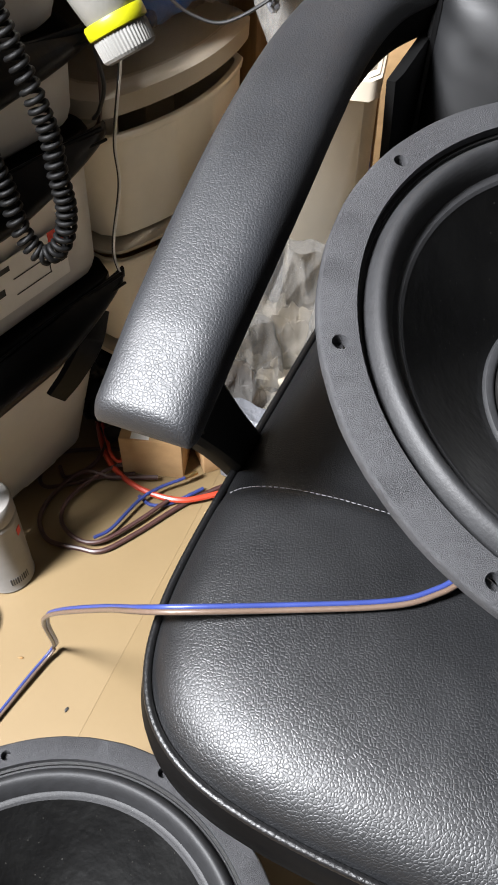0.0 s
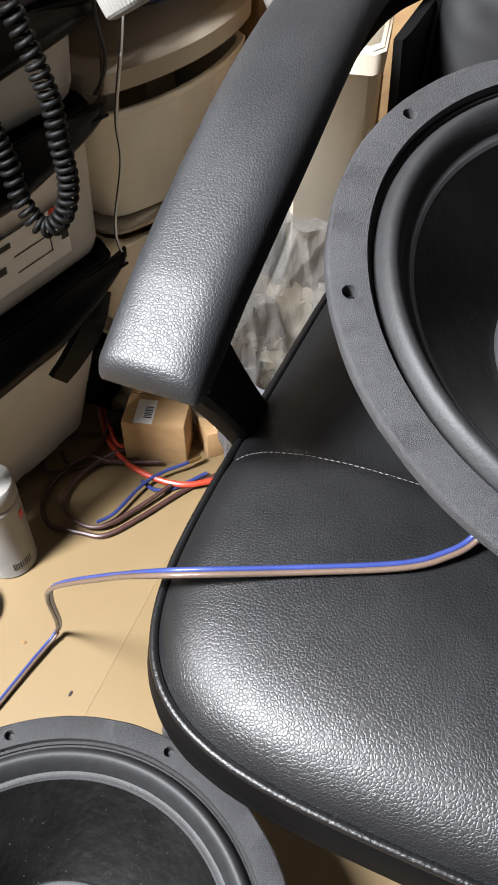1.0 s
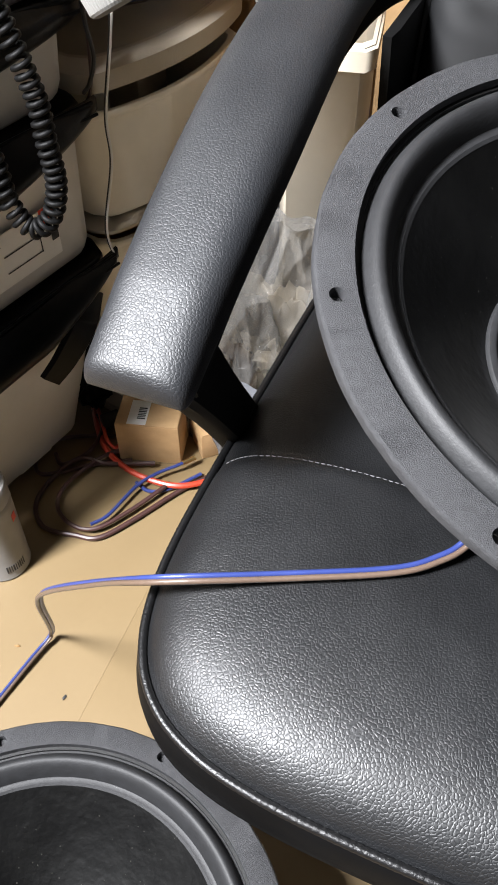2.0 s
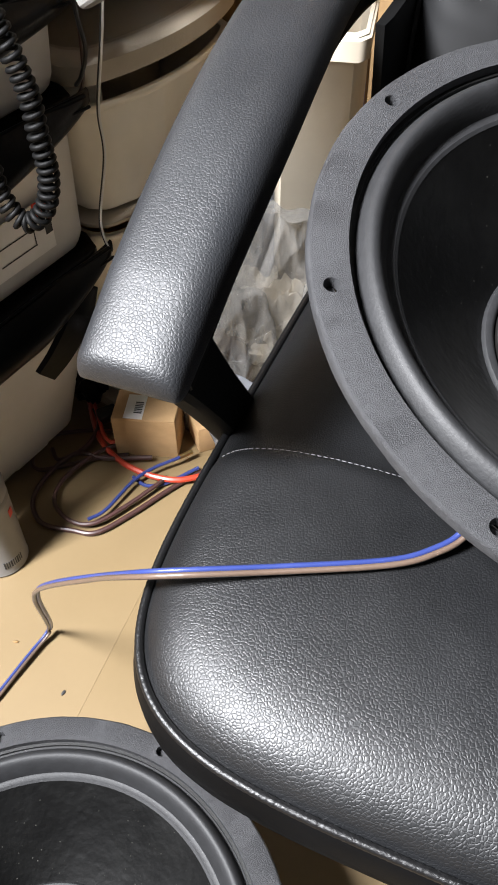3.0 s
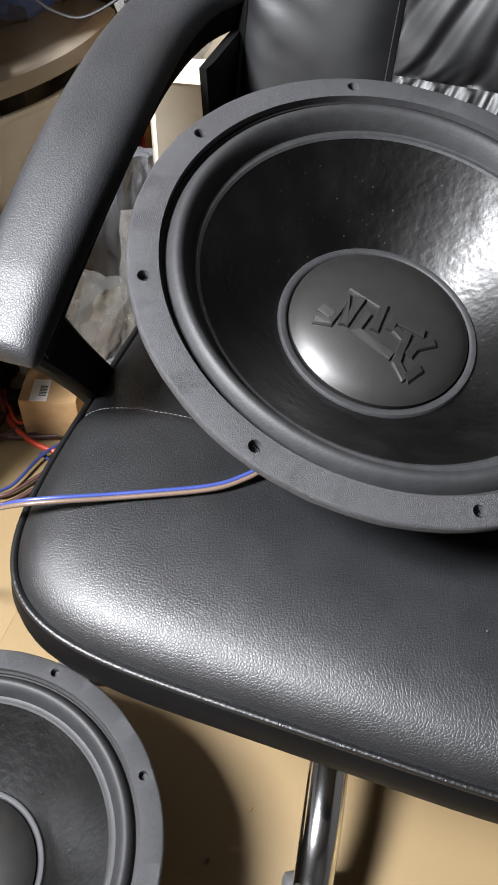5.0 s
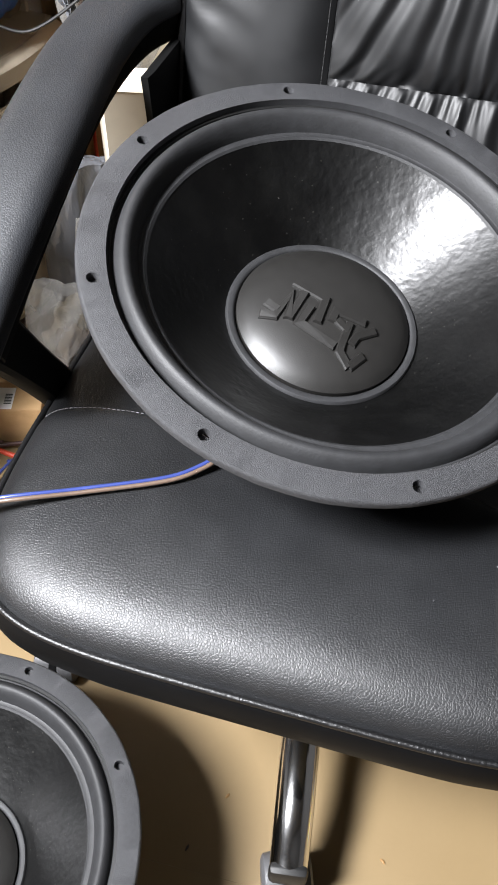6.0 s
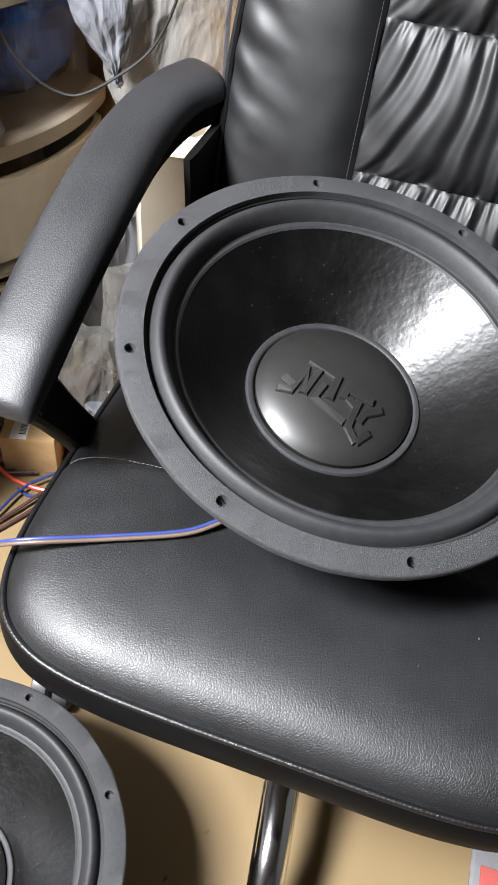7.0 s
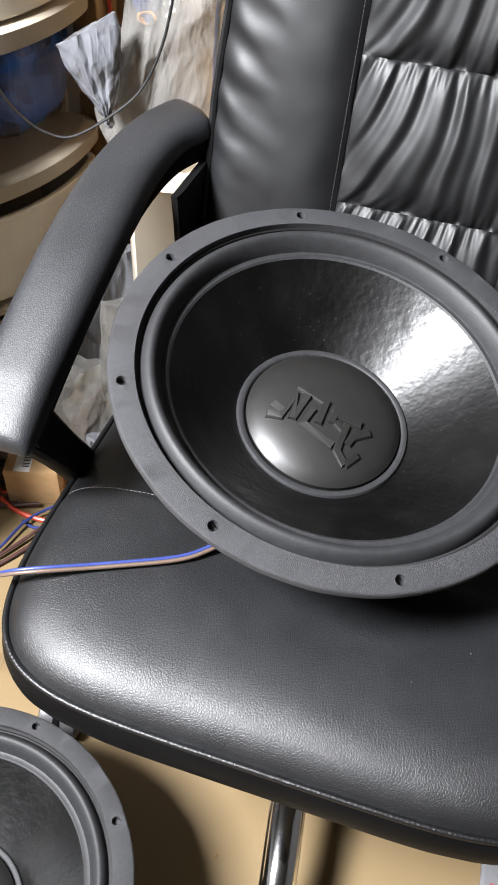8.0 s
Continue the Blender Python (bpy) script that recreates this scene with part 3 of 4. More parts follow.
def driver(name, m, label, deep, badge):
    ob = thing(name, m, label, "loudspeaker", "subwoofer drivers")
    fr = part("frame", flange(bmesh.new()), FLANGE, ob, "grey painted steel ring with eight bolt holes", True, 35)
    part("basket", lathe([(0.182, -0.0075), (0.180, -0.02), (0.168, -0.032), (0.13, -0.082), (0.10, -0.100), (0.088, -0.104), (0.04, -0.104)], 64), BLACK_PLASTIC, ob)
    part("magnet", lathe([(0.03, -0.104), (0.083, -0.104), (0.086, -0.107), (0.086, -0.122), (0.080, -0.124), (0.086, -0.126), (0.086, 0.004 - deep), (0.082, -deep), (0.02, -deep), (0.02, 0.02 - deep)], 64), BLACK_PLASTIC, ob)
    part("gasket", lathe([(0.1765, -0.006), (0.1725, -0.006), (0.1722, -0.0095), (0.1695, -0.010)], 120), BLACK_PLASTIC, ob)
    roll = [(0.1705 - 0.0185 * t, -0.0085 - 0.006 * t + 0.0125 * math.sin(math.pi * t) ** 0.8) for t in [i / 16 for i in range(17)]]
    part("surround", lathe([(0.1745, -0.0085)] + roll + [(0.1508, -0.0152), (0.1475, -0.0150), (0.1455, -0.0165)], 140), RUBBER, ob)
    cone = []
    for i in range(22):
        t = i / 21
        cone.append((0.1464 - (0.1464 - 0.078) * t, -0.0162 - 0.0575 * t - 0.0022 * math.sin(math.pi * t)))
    part("cone", lathe(cone, 140), CONE, ob, "glossy black pressed cone")
    cap = part("dust_cap", lathe([(0.0722, -0.0745), (0.0715, -0.0738)] + [(0.0715 * (1 - i / 18), dome(0.0715 * (1 - i / 18), 0)) for i in range(19)], 120), CAP_MAT, ob, "dark satin dome with a raised badge")
    part("collar", lathe([(0.0806, -0.0755), (0.0800, -0.0715), (0.0784, -0.0698), (0.0752, -0.0696), (0.0735, -0.0706), (0.0724, -0.0725), (0.0718, -0.0748)], 120), RUBBER, cap, "grey ring round the dome")
    if badge:
        strokes = [[(-0.0542, 0.0009), (-0.0448, -0.0036), (-0.0284, 0.0118), (-0.0352, -0.0069)],
                   [(-0.0474, 0.0101), (-0.0422, 0.0022)],
                   [(-0.0342, -0.0075), (-0.0172, 0.0126)],
                   [(-0.0206, 0.0249), (-0.0016, 0.0042), (-0.013, -0.0148)],
                   [(-0.016, -0.0018), (-0.0273, -0.0142), (-0.0054, -0.037)],
                   [(-0.0011, -0.0154), (0.0043, -0.0074), (0.025, -0.0189)],
                   [(0.0033, -0.0167), (0.0087, -0.0251)],
                   [(0.0119, -0.0206), (0.0013, -0.0374), (-0.0015, -0.0429), (0.0031, -0.0543)],
                   [(0.0102, -0.0367), (0.0157, -0.0312), (0.0314, -0.0273)],
                   [(0.0051, -0.0544), (0.0158, -0.0483)]]
        for st in strokes:
            line = [Vector(p) for p in st]
            one, two = [], []
            for k, q in enumerate(line):
                a = (q - line[k - 1]).normalized() if k else (line[1] - q).normalized()
                b = (line[k + 1] - q).normalized() if k < len(line) - 1 else a
                m = Vector((-(a + b).y, (a + b).x)).normalized()
                m *= 0.0038 / max(0.45, m.dot(Vector((-a.y, a.x))))
                q = q - a * 0.0018 if k == 0 else q + a * 0.0018 if k == len(line) - 1 else q
                one.append(q + m)
                two.append(q - m)
            bm = bmesh.new()
            rows_ = [[bm.verts.new((p.x + (q.x - p.x) * w, p.y + (q.y - p.y) * w, dome(p.x, p.y) + h)) for p, q in zip(side, mid)] for side, mid, w, h in ((one, line, 0, -0.002), (one, line, 0.06, 0.0014), (one, line, 0.32, 0.0030), (two, line, 0.32, 0.0030), (two, line, 0.06, 0.0014), (two, line, 0, -0.002))]
            for ra, rb in zip(rows_, rows_[1:]):
                for k in range(len(line) - 1):
                    bm.faces.new((ra[k], ra[k + 1], rb[k + 1], rb[k]))
            for k in (0, -1):
                bm.faces.new([r[k] for r in rows_])
            part("badge_stroke", bm, CAP_MAT, cap, "", False)
    part("terminal", box(0.02, 0.034, 0.012, (-0.085, -0.13, -0.035), 0.002, 2, None, Matrix.Rotation(radians(57), 4, "Z")), BLACK_PLASTIC, ob)
    return ob


def frame_at(centre, normal, along):
    z = Vector(normal).normalized()
    x = Vector(along)
    x = (x - z * x.dot(z)).normalized()
    return Matrix.Translation(centre) @ Matrix((x, z.cross(x), z)).transposed().to_4x4()


SUB = frame_at((0.2875, 0.3985, 0.6205), (0.124, -0.227, 0.966), (0.182, 0.031, -0.019))
driver("subwoofer", SUB, "black subwoofer with grey steel ring lying on the chair seat", 0.150, True)
driver("subwoofer", frame_at((-0.091, 0.142, 0.180), (0.0, 0.0, 1.0), (math.cos(radians(20)), math.sin(radians(20)), 0)), "black subwoofer with grey steel ring standing on the floor", 0.1795, False)

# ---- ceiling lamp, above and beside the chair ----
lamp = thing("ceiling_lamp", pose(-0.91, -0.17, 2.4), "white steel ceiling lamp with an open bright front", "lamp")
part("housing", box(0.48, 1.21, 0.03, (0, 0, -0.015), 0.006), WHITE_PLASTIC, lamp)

# ---- the storage row: s runs along it, depth goes into it ----
ROW_D = Vector((0.53, 0.848, 0)).normalized()
ROW_IN = Vector((-ROW_D.y, ROW_D.x, 0))
ROW = Matrix.Translation((-0.228, 0.722, 0)) @ Matrix((ROW_D, ROW_IN, Vector((0, 0, 1)))).transposed().to_4x4()


def row_thing(name, label, category, s=0.0, depth=0.0, z=0.0, turn=0.0, group=""):
    return thing(name, ROW @ Matrix.Translation((s, depth, z)) @ Matrix.Rotation(radians(turn), 4, "Z"), label, category, group)


def bowed(width, depth, bow, n=28, r=0.018):
    """Plan of a box with a bowed front (y = 0 at its corners, bulging to -y) and rounded corners."""
    pts = []
    for i in range(n + 1):
        u = i / n
        x = width * u
        e = min(x, width - x)
        lift = r - math.sqrt(max(0.0, r * r - max(0.0, r - e) ** 2))
        pts.append((x, -bow * (1 - (2 * u - 1) ** 2) + lift))
    pts += [(width, depth - r), (width - r, depth), (r, depth), (0, depth - r)]
    return pts


def bowed_box(width, depth, bow, z0, z1, wall, lip=0.0, lip_h=0.012):
    """An open tub with thickness and a rolled lip, on a bowed plan."""
    plan = bowed(width, depth, bow)
    cx, cy = width / 2, depth / 2

    def at(grow, z):
        return [(x + grow * ((x - cx) / (width / 2)), y + grow * ((y - cy) / (depth / 2)), z) for x, y in plan]
    rings = [at(-wall * 2, z0 + wall), at(-wall * 1.6, z1 - 0.002), at(-wall * 0.6, z1), at(lip, z1), at(lip + 0.001, z1 - 0.002), at(lip, z1 - lip_h), at(0, z1 - lip_h - 0.002), at(-0.002, z0 + 0.004), at(-0.006, z0)]
    return loft(rings, True, True, True)


tower = row_thing("drawer_tower", "tall frosted beige plastic drawer tower with bowed fronts", "drawers", 0.172, 0.004)
TW, TD = 0.285, 0.30
for z0, z1 in ((0.0, 0.025), (0.150, 0.165), (0.318, 0.330), (0.488, 0.516), (0.672, 0.702), (0.872, 0.90)):
    plan0 = bowed(TW, TD, 0.030)
    bm = loft([[(x + g * (x - TW / 2) / (TW / 2), y + g * (y - TD / 2) / (TD / 2), z) for x, y in plan0] for g, z in ((-0.004, z0), (0.003, z0 + 0.003), (0.004, z1 - 0.004), (-0.001, z1))], True, True, True)
    part("rail", bm, RAIL, tower, "", True, 50)
part("back_panel", box(TW - 0.01, 0.006, 0.88, (TW / 2, TD - 0.012, 0.45), 0.001), BEIGE, tower)
for x in (0.006, TW - 0.006):
    part("side_panel", box(0.006, TD - 0.06, 0.88, (x, TD / 2 + 0.02, 0.45), 0.001), DRAWER, tower)
for z0, z1 in ((0.028, 0.132), (0.168, 0.304), (0.333, 0.466), (0.520, 0.650), (0.706, 0.85)):
    bm = bowed_box(TW - 0.016, TD - 0.05, 0.030, z0, z1, 0.003, 0.002, 0.008)
    bmesh.ops.translate(bm, vec=(0.008, 0.003, 0), verts=bm.verts)
    part("drawer", bm, CLEAR if z0 == 0.520 else DRAWER, tower, "", True, 50)


def bag(name, at, size, seed, material, label, category="bag", fold=0.35, freq=2.2, turn=0.0, hang=0.0, sharp=50, on_floor=False, fill=None):
    bm = crumple(size, seed, fold, freq, 5, hang)
    bmesh.ops.rotate(bm, matrix=Matrix.Rotation(radians(turn), 3, "Z"), verts=bm.verts)
    low = min(v.co.z for v in bm.verts)
    if on_floor:
        for v in bm.verts:
            v.co.z = max(v.co.z - low, 0.002) if v.co.z - low > 0.002 else 0.002
    ob = thing(name, pose(at[0], at[1], 0.0 if on_floor else at[2]), label, category)
    part("film", bm, material, ob, "", True, sharp)
    if fill:
        bm = crumple([c * 0.62 for c in size], seed + 50, 0.5, 1.6, 3)
        low = min(v.co.z for v in bm.verts)
        if on_floor:
            bmesh.ops.translate(bm, vec=(0, 0, 0.004 - low), verts=bm.verts)
        part("contents", bm, fill, ob)
    return ob


# what shows through the drawers
inner = row_thing("wrapped_bundle", "blue bundle wrapped in clear film inside a drawer", "bundle", 0.385, 0.085, 0.524)
bm = crumple((0.108, 0.050, 0.076), 3, 0.18, 1.8, 4)
bmesh.ops.translate(bm, vec=(-0.005, -0.012, 0.074), verts=bm.verts)
part("blue_pack", bm, BLUE, inner)
for s, z, c, mat in ((0.27, 0.338, (0.07, 0.05, 0.045), WHITE_PLASTIC), (0.38, 0.338, (0.06, 0.06, 0.05), BEIGE), (0.31, 0.172, (0.08, 0.06, 0.05), CARD)):
    it = row_thing("packet", "small pale packet inside a frosted drawer", "packet", s, 0.12, z)
    part("body", box(c[0], c[1], c[2] * 2, (0, 0, c[2]), 0.006), mat, it)

# upright plank beside the tower, with a red flex down its edge
plank = row_thing("wooden_upright", "brown wooden upright plank beside the drawer tower", "plank", 0.485, 0.02)
part("board", box(0.05, 0.045, 1.15, (0.005, 0.0, 0.575), 0.003), WOOD, plank)
flex = row_thing("red_flex", "thin red flex hanging down the wooden upright", "cable", 0.478, -0.006)
part("flex", tube([(0.012, 0.0, 0.002), (0.006, -0.002, 0.3), (0.014, 0, 0.55), (0.012, -0.001, 0.8)], 0.003, 8, 10), RED, flex)

# tall cream container and film bags behind the arm
tall = thing("cream_container", pose(0.118, 0.985, 0, 0, 0, -8), "tall cream plastic container beside filled film bags", "container")
OCT = [(-1, -0.8), (-0.8, -1), (0.8, -1), (1, -0.8), (1, 0.8), (0.8, 1), (-0.8, 1), (-1, 0.8)]
part("lip", loft([[(a * w, b * w2, z) for a, b in OCT] for w, w2, z in ((0.0485, 0.0585, 0.498), (0.0535, 0.0635, 0.500), (0.0540, 0.0640, 0.522), (0.0515, 0.0615, 0.524))], True), BEIGE, tall, "", True, 50)
part("body", loft([[(a * w, b * w2, z) for a, b in [(-1, -0.8), (-0.8, -1), (0.8, -1), (1, -0.8), (1, 0.8), (0.8, 1), (-0.8, 1), (-1, 0.8)]] for w, w2, z in ((0.040, 0.050, 0.0), (0.043, 0.053, 0.006), (0.048, 0.058, 0.50), (0.051, 0.061, 0.503), (0.051, 0.061, 0.525), (0.047, 0.057, 0.528), (0.044, 0.054, 0.50), (0.038, 0.048, 0.02))], True, True, True), BEIGE, tall, "", True, 50)


def on_line(line, v):
    k = min(v * (len(line) - 1), len(line) - 1.001)
    return line[int(k)].lerp(line[int(k) + 1], k - int(k))


def film_bag(left, right, depth_y, seed, creases=26, strength=0.010, puff=0.02, n=70):
    """A bag of thin film: (x, z) pairs give its two side edges; straight random folds crease both faces sharply."""
    rng = random.Random(seed)
    folds = []
    for k in range(creases):
        a = rng.gauss(math.pi * 0.04, 0.75)
        folds.append((math.cos(a), math.sin(a), rng.uniform(-0.2, 1.2), rng.uniform(0.05, 0.22), rng.uniform(-1, 1)))
    lp = smooth_path([(x, 0, z) for x, z in left], 12)
    rp = smooth_path([(x, 0, z) for x, z in right], 12)
    rings = []
    for j in range(n + 1):
        v = j / n
        a, b = on_line(lp, v), on_line(rp, v)
        ring = []
        for side in (-1, 1):
            for i in range(n + 1):
                u = i / n if side < 0 else 1 - i / n
                y = 0.0
                for c, s_, off, wide, amp in folds:
                    d = abs(u * c + v * s_ - off)
                    y += amp * max(0.0, 1 - d / wide)
                edge = math.sin(math.pi * min(1.0, max(0.0, u))) ** 0.6
                w = a.lerp(b, u)
                shake = 0.004 * noise.noise(Vector((u * 5, v * 6, seed)))
                ring.append((w.x + shake, depth_y + side * puff * edge * (0.4 + 0.6 * math.sin(math.pi * min(1, v + 0.1))) + strength * 0.5 * y * edge + (0.0008 * side), w.z + shake))
        rings.append(ring)
    return loft(rings, True, True, True)


def standing_film(at, wide, high, seed, material, label, turn=0.0, fill=None, strength=0.012):
    ob = thing("film_bag", pose(*at, 0, 0, turn), label, "bag")
    part("film", film_bag([(-wide * 0.5, high), (-wide * 0.6, high * 0.6), (-wide * 0.5, 0.004)], [(wide * 0.45, high * 0.93), (wide * 0.6, high * 0.55), (wide * 0.5, 0.004)], 0, seed, 34, strength, 0.022), material, ob, "", True, 16)
    if fill:
        bm = crumple((wide * 0.36, 0.016, high * 0.3), seed + 50, 0.5, 2.4, 4)
        bmesh.ops.translate(bm, vec=(0, 0, high * 0.40), verts=bm.verts)
        part("contents", bm, fill, ob)
    return ob


for x, y, w, h, seed, mat, fill, tilt in ((0.005, 0.845, 0.12, 0.27, 1, FILM_CLEAR, WIRE_CLEAR, 0), (0.085, 0.875, 0.12, 0.36, 2, FILM_CLEAR, BEIGE, 12), (0.040, 0.790, 0.10, 0.15, 5, FILM_GREY, CARD, -15), (0.165, 0.880, 0.12, 0.27, 9, FILM_CLEAR, WIRE_CLEAR, 20), (0.030, 0.965, 0.12, 0.40, 12, FILM_GREY, BEIGE, 10)):
    standing_film((x, y, 0.0), w, h, seed, mat, "crumpled film bag of small parts standing on the floor", tilt, fill)
bag("parts_heap", (0.07, 0.91, 0), (0.10, 0.08, 0.10), 21, BEIGE, "heap of brown and beige parts under film bags", "parts", fold=0.5, on_floor=True)

part("wrapping", film_bag([(-0.120, 0.150), (-0.125, 0.08), (-0.110, 0.006)], [(0.085, 0.150), (0.090, 0.08), (0.075, 0.006)], -0.016, 31, 60, 0.030, 0.056, 90), FILM, inner, "creased clear film round the bundle", True, 14)
grey = thing("film_bag", pose(0.030, 0.950, 0.60, 0, 0, 0), "silver-grey film bag hanging before the wooden upright", "bag")
part("film", film_bag([(-0.043, 0.079), (-0.029, 0.046), (0.002, -0.001), (0.013, -0.014)], [(0.033, 0.120), (0.038, 0.090), (0.032, 0.029), (0.018, -0.013)], 0, 4, 30, 0.009, 0.013), FILM_GREY, grey, "", True, 16)
part("knot", crumple((0.007, 0.007, 0.010), 6, 0.4, 2, 3), FILM_GREY, grey).location = (0.016, 0.0, -0.014)
clear_bag = thing("film_bag", pose(0.12, 1.0, 0.60, 0, 0, 0), "large clear film bag of parts hanging over the cream container", "bag")
part("film", film_bag([(-0.044, 0.182), (-0.055, 0.083), (-0.076, 0.018), (-0.098, -0.020), (-0.082, -0.075), (-0.061, -0.127)], [(0.103, 0.189), (0.081, 0.110), (0.069, 0.039), (0.063, -0.022), (0.036, -0.063), (0.004, -0.124)], 0, 11, 46, 0.013, 0.026, 90), FILM_CLEAR, clear_bag, "", True, 16)
pack = crumple((0.016, 0.006, 0.030), 70, 0.4, 1.8, 3)
bmesh.ops.translate(pack, vec=(-0.022, 0.002, 0.125), verts=pack.verts)
part("contents", pack, WIRE_BLUE, clear_bag, "dark blue packet inside the film")
coil = tube([(-0.022 + 0.011 * math.cos(0.7 * k), -0.004 + 0.0012 * k, 0.098 + 0.008 * math.sin(0.7 * k)) for k in range(20)], 0.0022, 7, 3)
part("contents", coil, WIRE_COPPER, clear_bag, "orange coil inside the film")
board = thing("backing_board", pose(0.30, 1.22, 0, 0, 0, 0), "pale brown board standing behind the hanging bags", "board")
part("panel", box(0.62, 0.02, 1.05, (0, 0, 0.525), 0.003), CARD, board)

# left part of the row: three clear boxes stacked on one another, each with a black lid whose front droops to a point
LID_BLACK = grainy("glossy_black_plastic", (0.0006, 0.0006, 0.0006), (0.002, 0.002, 0.002), 30, (0.28, 0.4), bump_d=0.0006, bump_scale=50, spec=0.10)
BOX_S0, BOX_W = -0.215, 0.385


def clear_body(z1, taper):
    """A rounded tub, narrower at its foot, with thickness and a rim."""
    plan = bowed(BOX_W, 0.26, 0.001, 28, 0.034)
    cx, cy = BOX_W / 2, 0.13

    def at(grow, z):
        return [(x + grow * (x - cx) / cx, y + grow * (y - cy) / cy, z) for x, y in plan]
    return loft([at(-0.010 - taper, 0.004), at(-0.004, z1), at(0.001, z1), at(0.001, z1 - 0.008), at(-0.001, z1 - 0.010), at(-taper * 0.75, 0.020), at(-taper - 0.002, 0.007), at(-taper - 0.010, 0.0)], True, True, True)


def drooping_skirt(tip, mid, end, drop, bulge):
    """The lid's drooping front: from a pointed tip it swells out along the box; (s, z) pairs give its upper edge."""
    top = smooth_path([(tip[0], 0, tip[1]), (mid[0], 0, mid[1]), (end[0], 0, end[1])], 14)
    n, m, rings = len(top), 14, []
    for i, q in enumerate(top):
        u = i / (n - 1)
        full = min(1.0, u / 0.55) ** 0.7
        ring = []
        for k in range(m + 1):
            v = k / m
            ring.append((q.x - 0.035 * v * u, -0.010 - bulge * full * math.sin(math.pi * (0.12 + 0.80 * v)) ** 0.9, q.z - (0.012 + drop * full) * v))
        for k in range(m, -1, -1):
            v = k / m
            ring.append((q.x - 0.035 * v * u, -0.007 - (bulge - 0.001) * full * math.sin(math.pi * (0.12 + 0.80 * v)) ** 0.9, q.z - (0.012 + drop * full) * v + 0.002))
        rings.append(ring)
    return loft(rings, True, True, True), top


def lidded_box(label, z, height, taper, mid, end, drop, bulge):
    ob = row_thing("storage_box", label, "box", BOX_S0, 0.0, z, group="stacked clear boxes")
    part("body", clear_body(height - 0.022, taper), TUB, ob, "clear rounded plastic tub", True, 50)
    lid = part("lid", loft([[(x + g * (x - BOX_W / 2) / (BOX_W / 2), y + g * (y - 0.13) / 0.13, zz) for x, y in bowed(BOX_W, 0.26, 0.001, 28, 0.034)] for g, zz in ((0.002, height - 0.022), (0.006, height - 0.020), (0.006, height - 0.004), (0.003, height - 0.001), (-0.012, height - 0.001))], True, True, True), LID_BLACK, ob, "black plastic lid", True, 50)
    bm, top = drooping_skirt((BOX_W + 0.008, height - 0.002), mid, end, drop, bulge)
    part("skirt", bm, LID_BLACK, lid, "drooping black front of the lid", True, 50)
    for back, down, r in ((0.0, 0.0, 0.0028), (0.010, 0.010, 0.0018)):
        part("ridge", tube([q + Vector((-0.004, -0.016 - 0.6 * back, -down)) for q in top[1:]], r, 8, 1), LID_BLACK, lid)
    return ob, lid


low_box, low_lid = lidded_box("frosted clear plastic box with a black lid standing on the floor", 0.0, 0.309, 0.070, (0.27, 0.312), (0.09, 0.305), 0.048, 0.036)
mid_box, mid_lid = lidded_box("clear plastic box with black lid and a printed white sticker", 0.310, 0.184, 0.006, (0.26, 0.190), (0.06, 0.190), 0.045, 0.036)
top_box, top_lid = lidded_box("clear plastic box with black lid under a bottle", 0.495, 0.100, 0.006, (0.26, 0.112), (0.06, 0.116), 0.036, 0.034)
lidded_box("clear plastic box with black lid on top of the stack", 0.596, 0.10, 0.006, (0.26, 0.106), (0.06, 0.108), 0.036, 0.034)
path = smooth_path([(0.338, -0.010, 0.280), (0.310, -0.022, 0.252), (0.275, -0.020, 0.222), (0.250, -0.012, 0.200)], 8)
part("latch", sweep(path, [(-0.026, -0.002), (-0.020, 0.0025), (0.020, 0.0025), (0.026, -0.002)], up=(0.1, -1, 0.3), scale=lambda t: (1.0 - 0.35 * t, 1)), LID_BLACK, low_lid, "stiff black latch tab")
sticker = part("sticker", box(0.20, 0.0008, 0.062, (0.215, -0.0030, 0.066), 0.0), PAPER, mid_box, "white printed sticker", False)
for x, z, w, h, mat in ((0.068, 0.054, 0.022, 0.018, RED), (0.074, 0.028, 0.010, 0.016, INK), (0.028, 0.036, 0.052, 0.0012, INK), (0.028, 0.016, 0.052, 0.0012, INK), (0.053, 0.026, 0.0012, 0.022, INK), (-0.02, 0.052, 0.040, 0.006, INK), (-0.03, 0.028, 0.036, 0.008, INK), (-0.075, 0.036, 0.03, 0.012, INK)):
    part("print_bar", box(w, 0.0006, h, (0.235 + x, -0.0038, 0.035 + z), 0.0), mat, sticker, "", False)
for s, z, w, mat, h in ((-0.10, 0.318, 0.07, WHITE_PLASTIC, 0.10), (0.095, 0.318, 0.07, RED, 0.05), (0.02, 0.318, 0.06, BEIGE, 0.08), (-0.07, 0.008, 0.12, DIMMED_PALE, 0.16), (0.03, 0.008, 0.07, WHITE_PLASTIC, 0.12)):
    it = row_thing("packet", "small packet inside a clear box", "packet", s, 0.10, z)
    part("body", box(w, 0.09, h, (0, 0, h / 2), 0.008), mat, it)

# Crumpled lump added to blacken the gap beside the lowest box.
bag("gap_lump", (-0.215, 0.905, 0), (0.050, 0.055, 0.085), 23, LID_BLACK, "black crumpled lump added in the dark gap beside a box", fold=0.4, turn=58, on_floor=True)

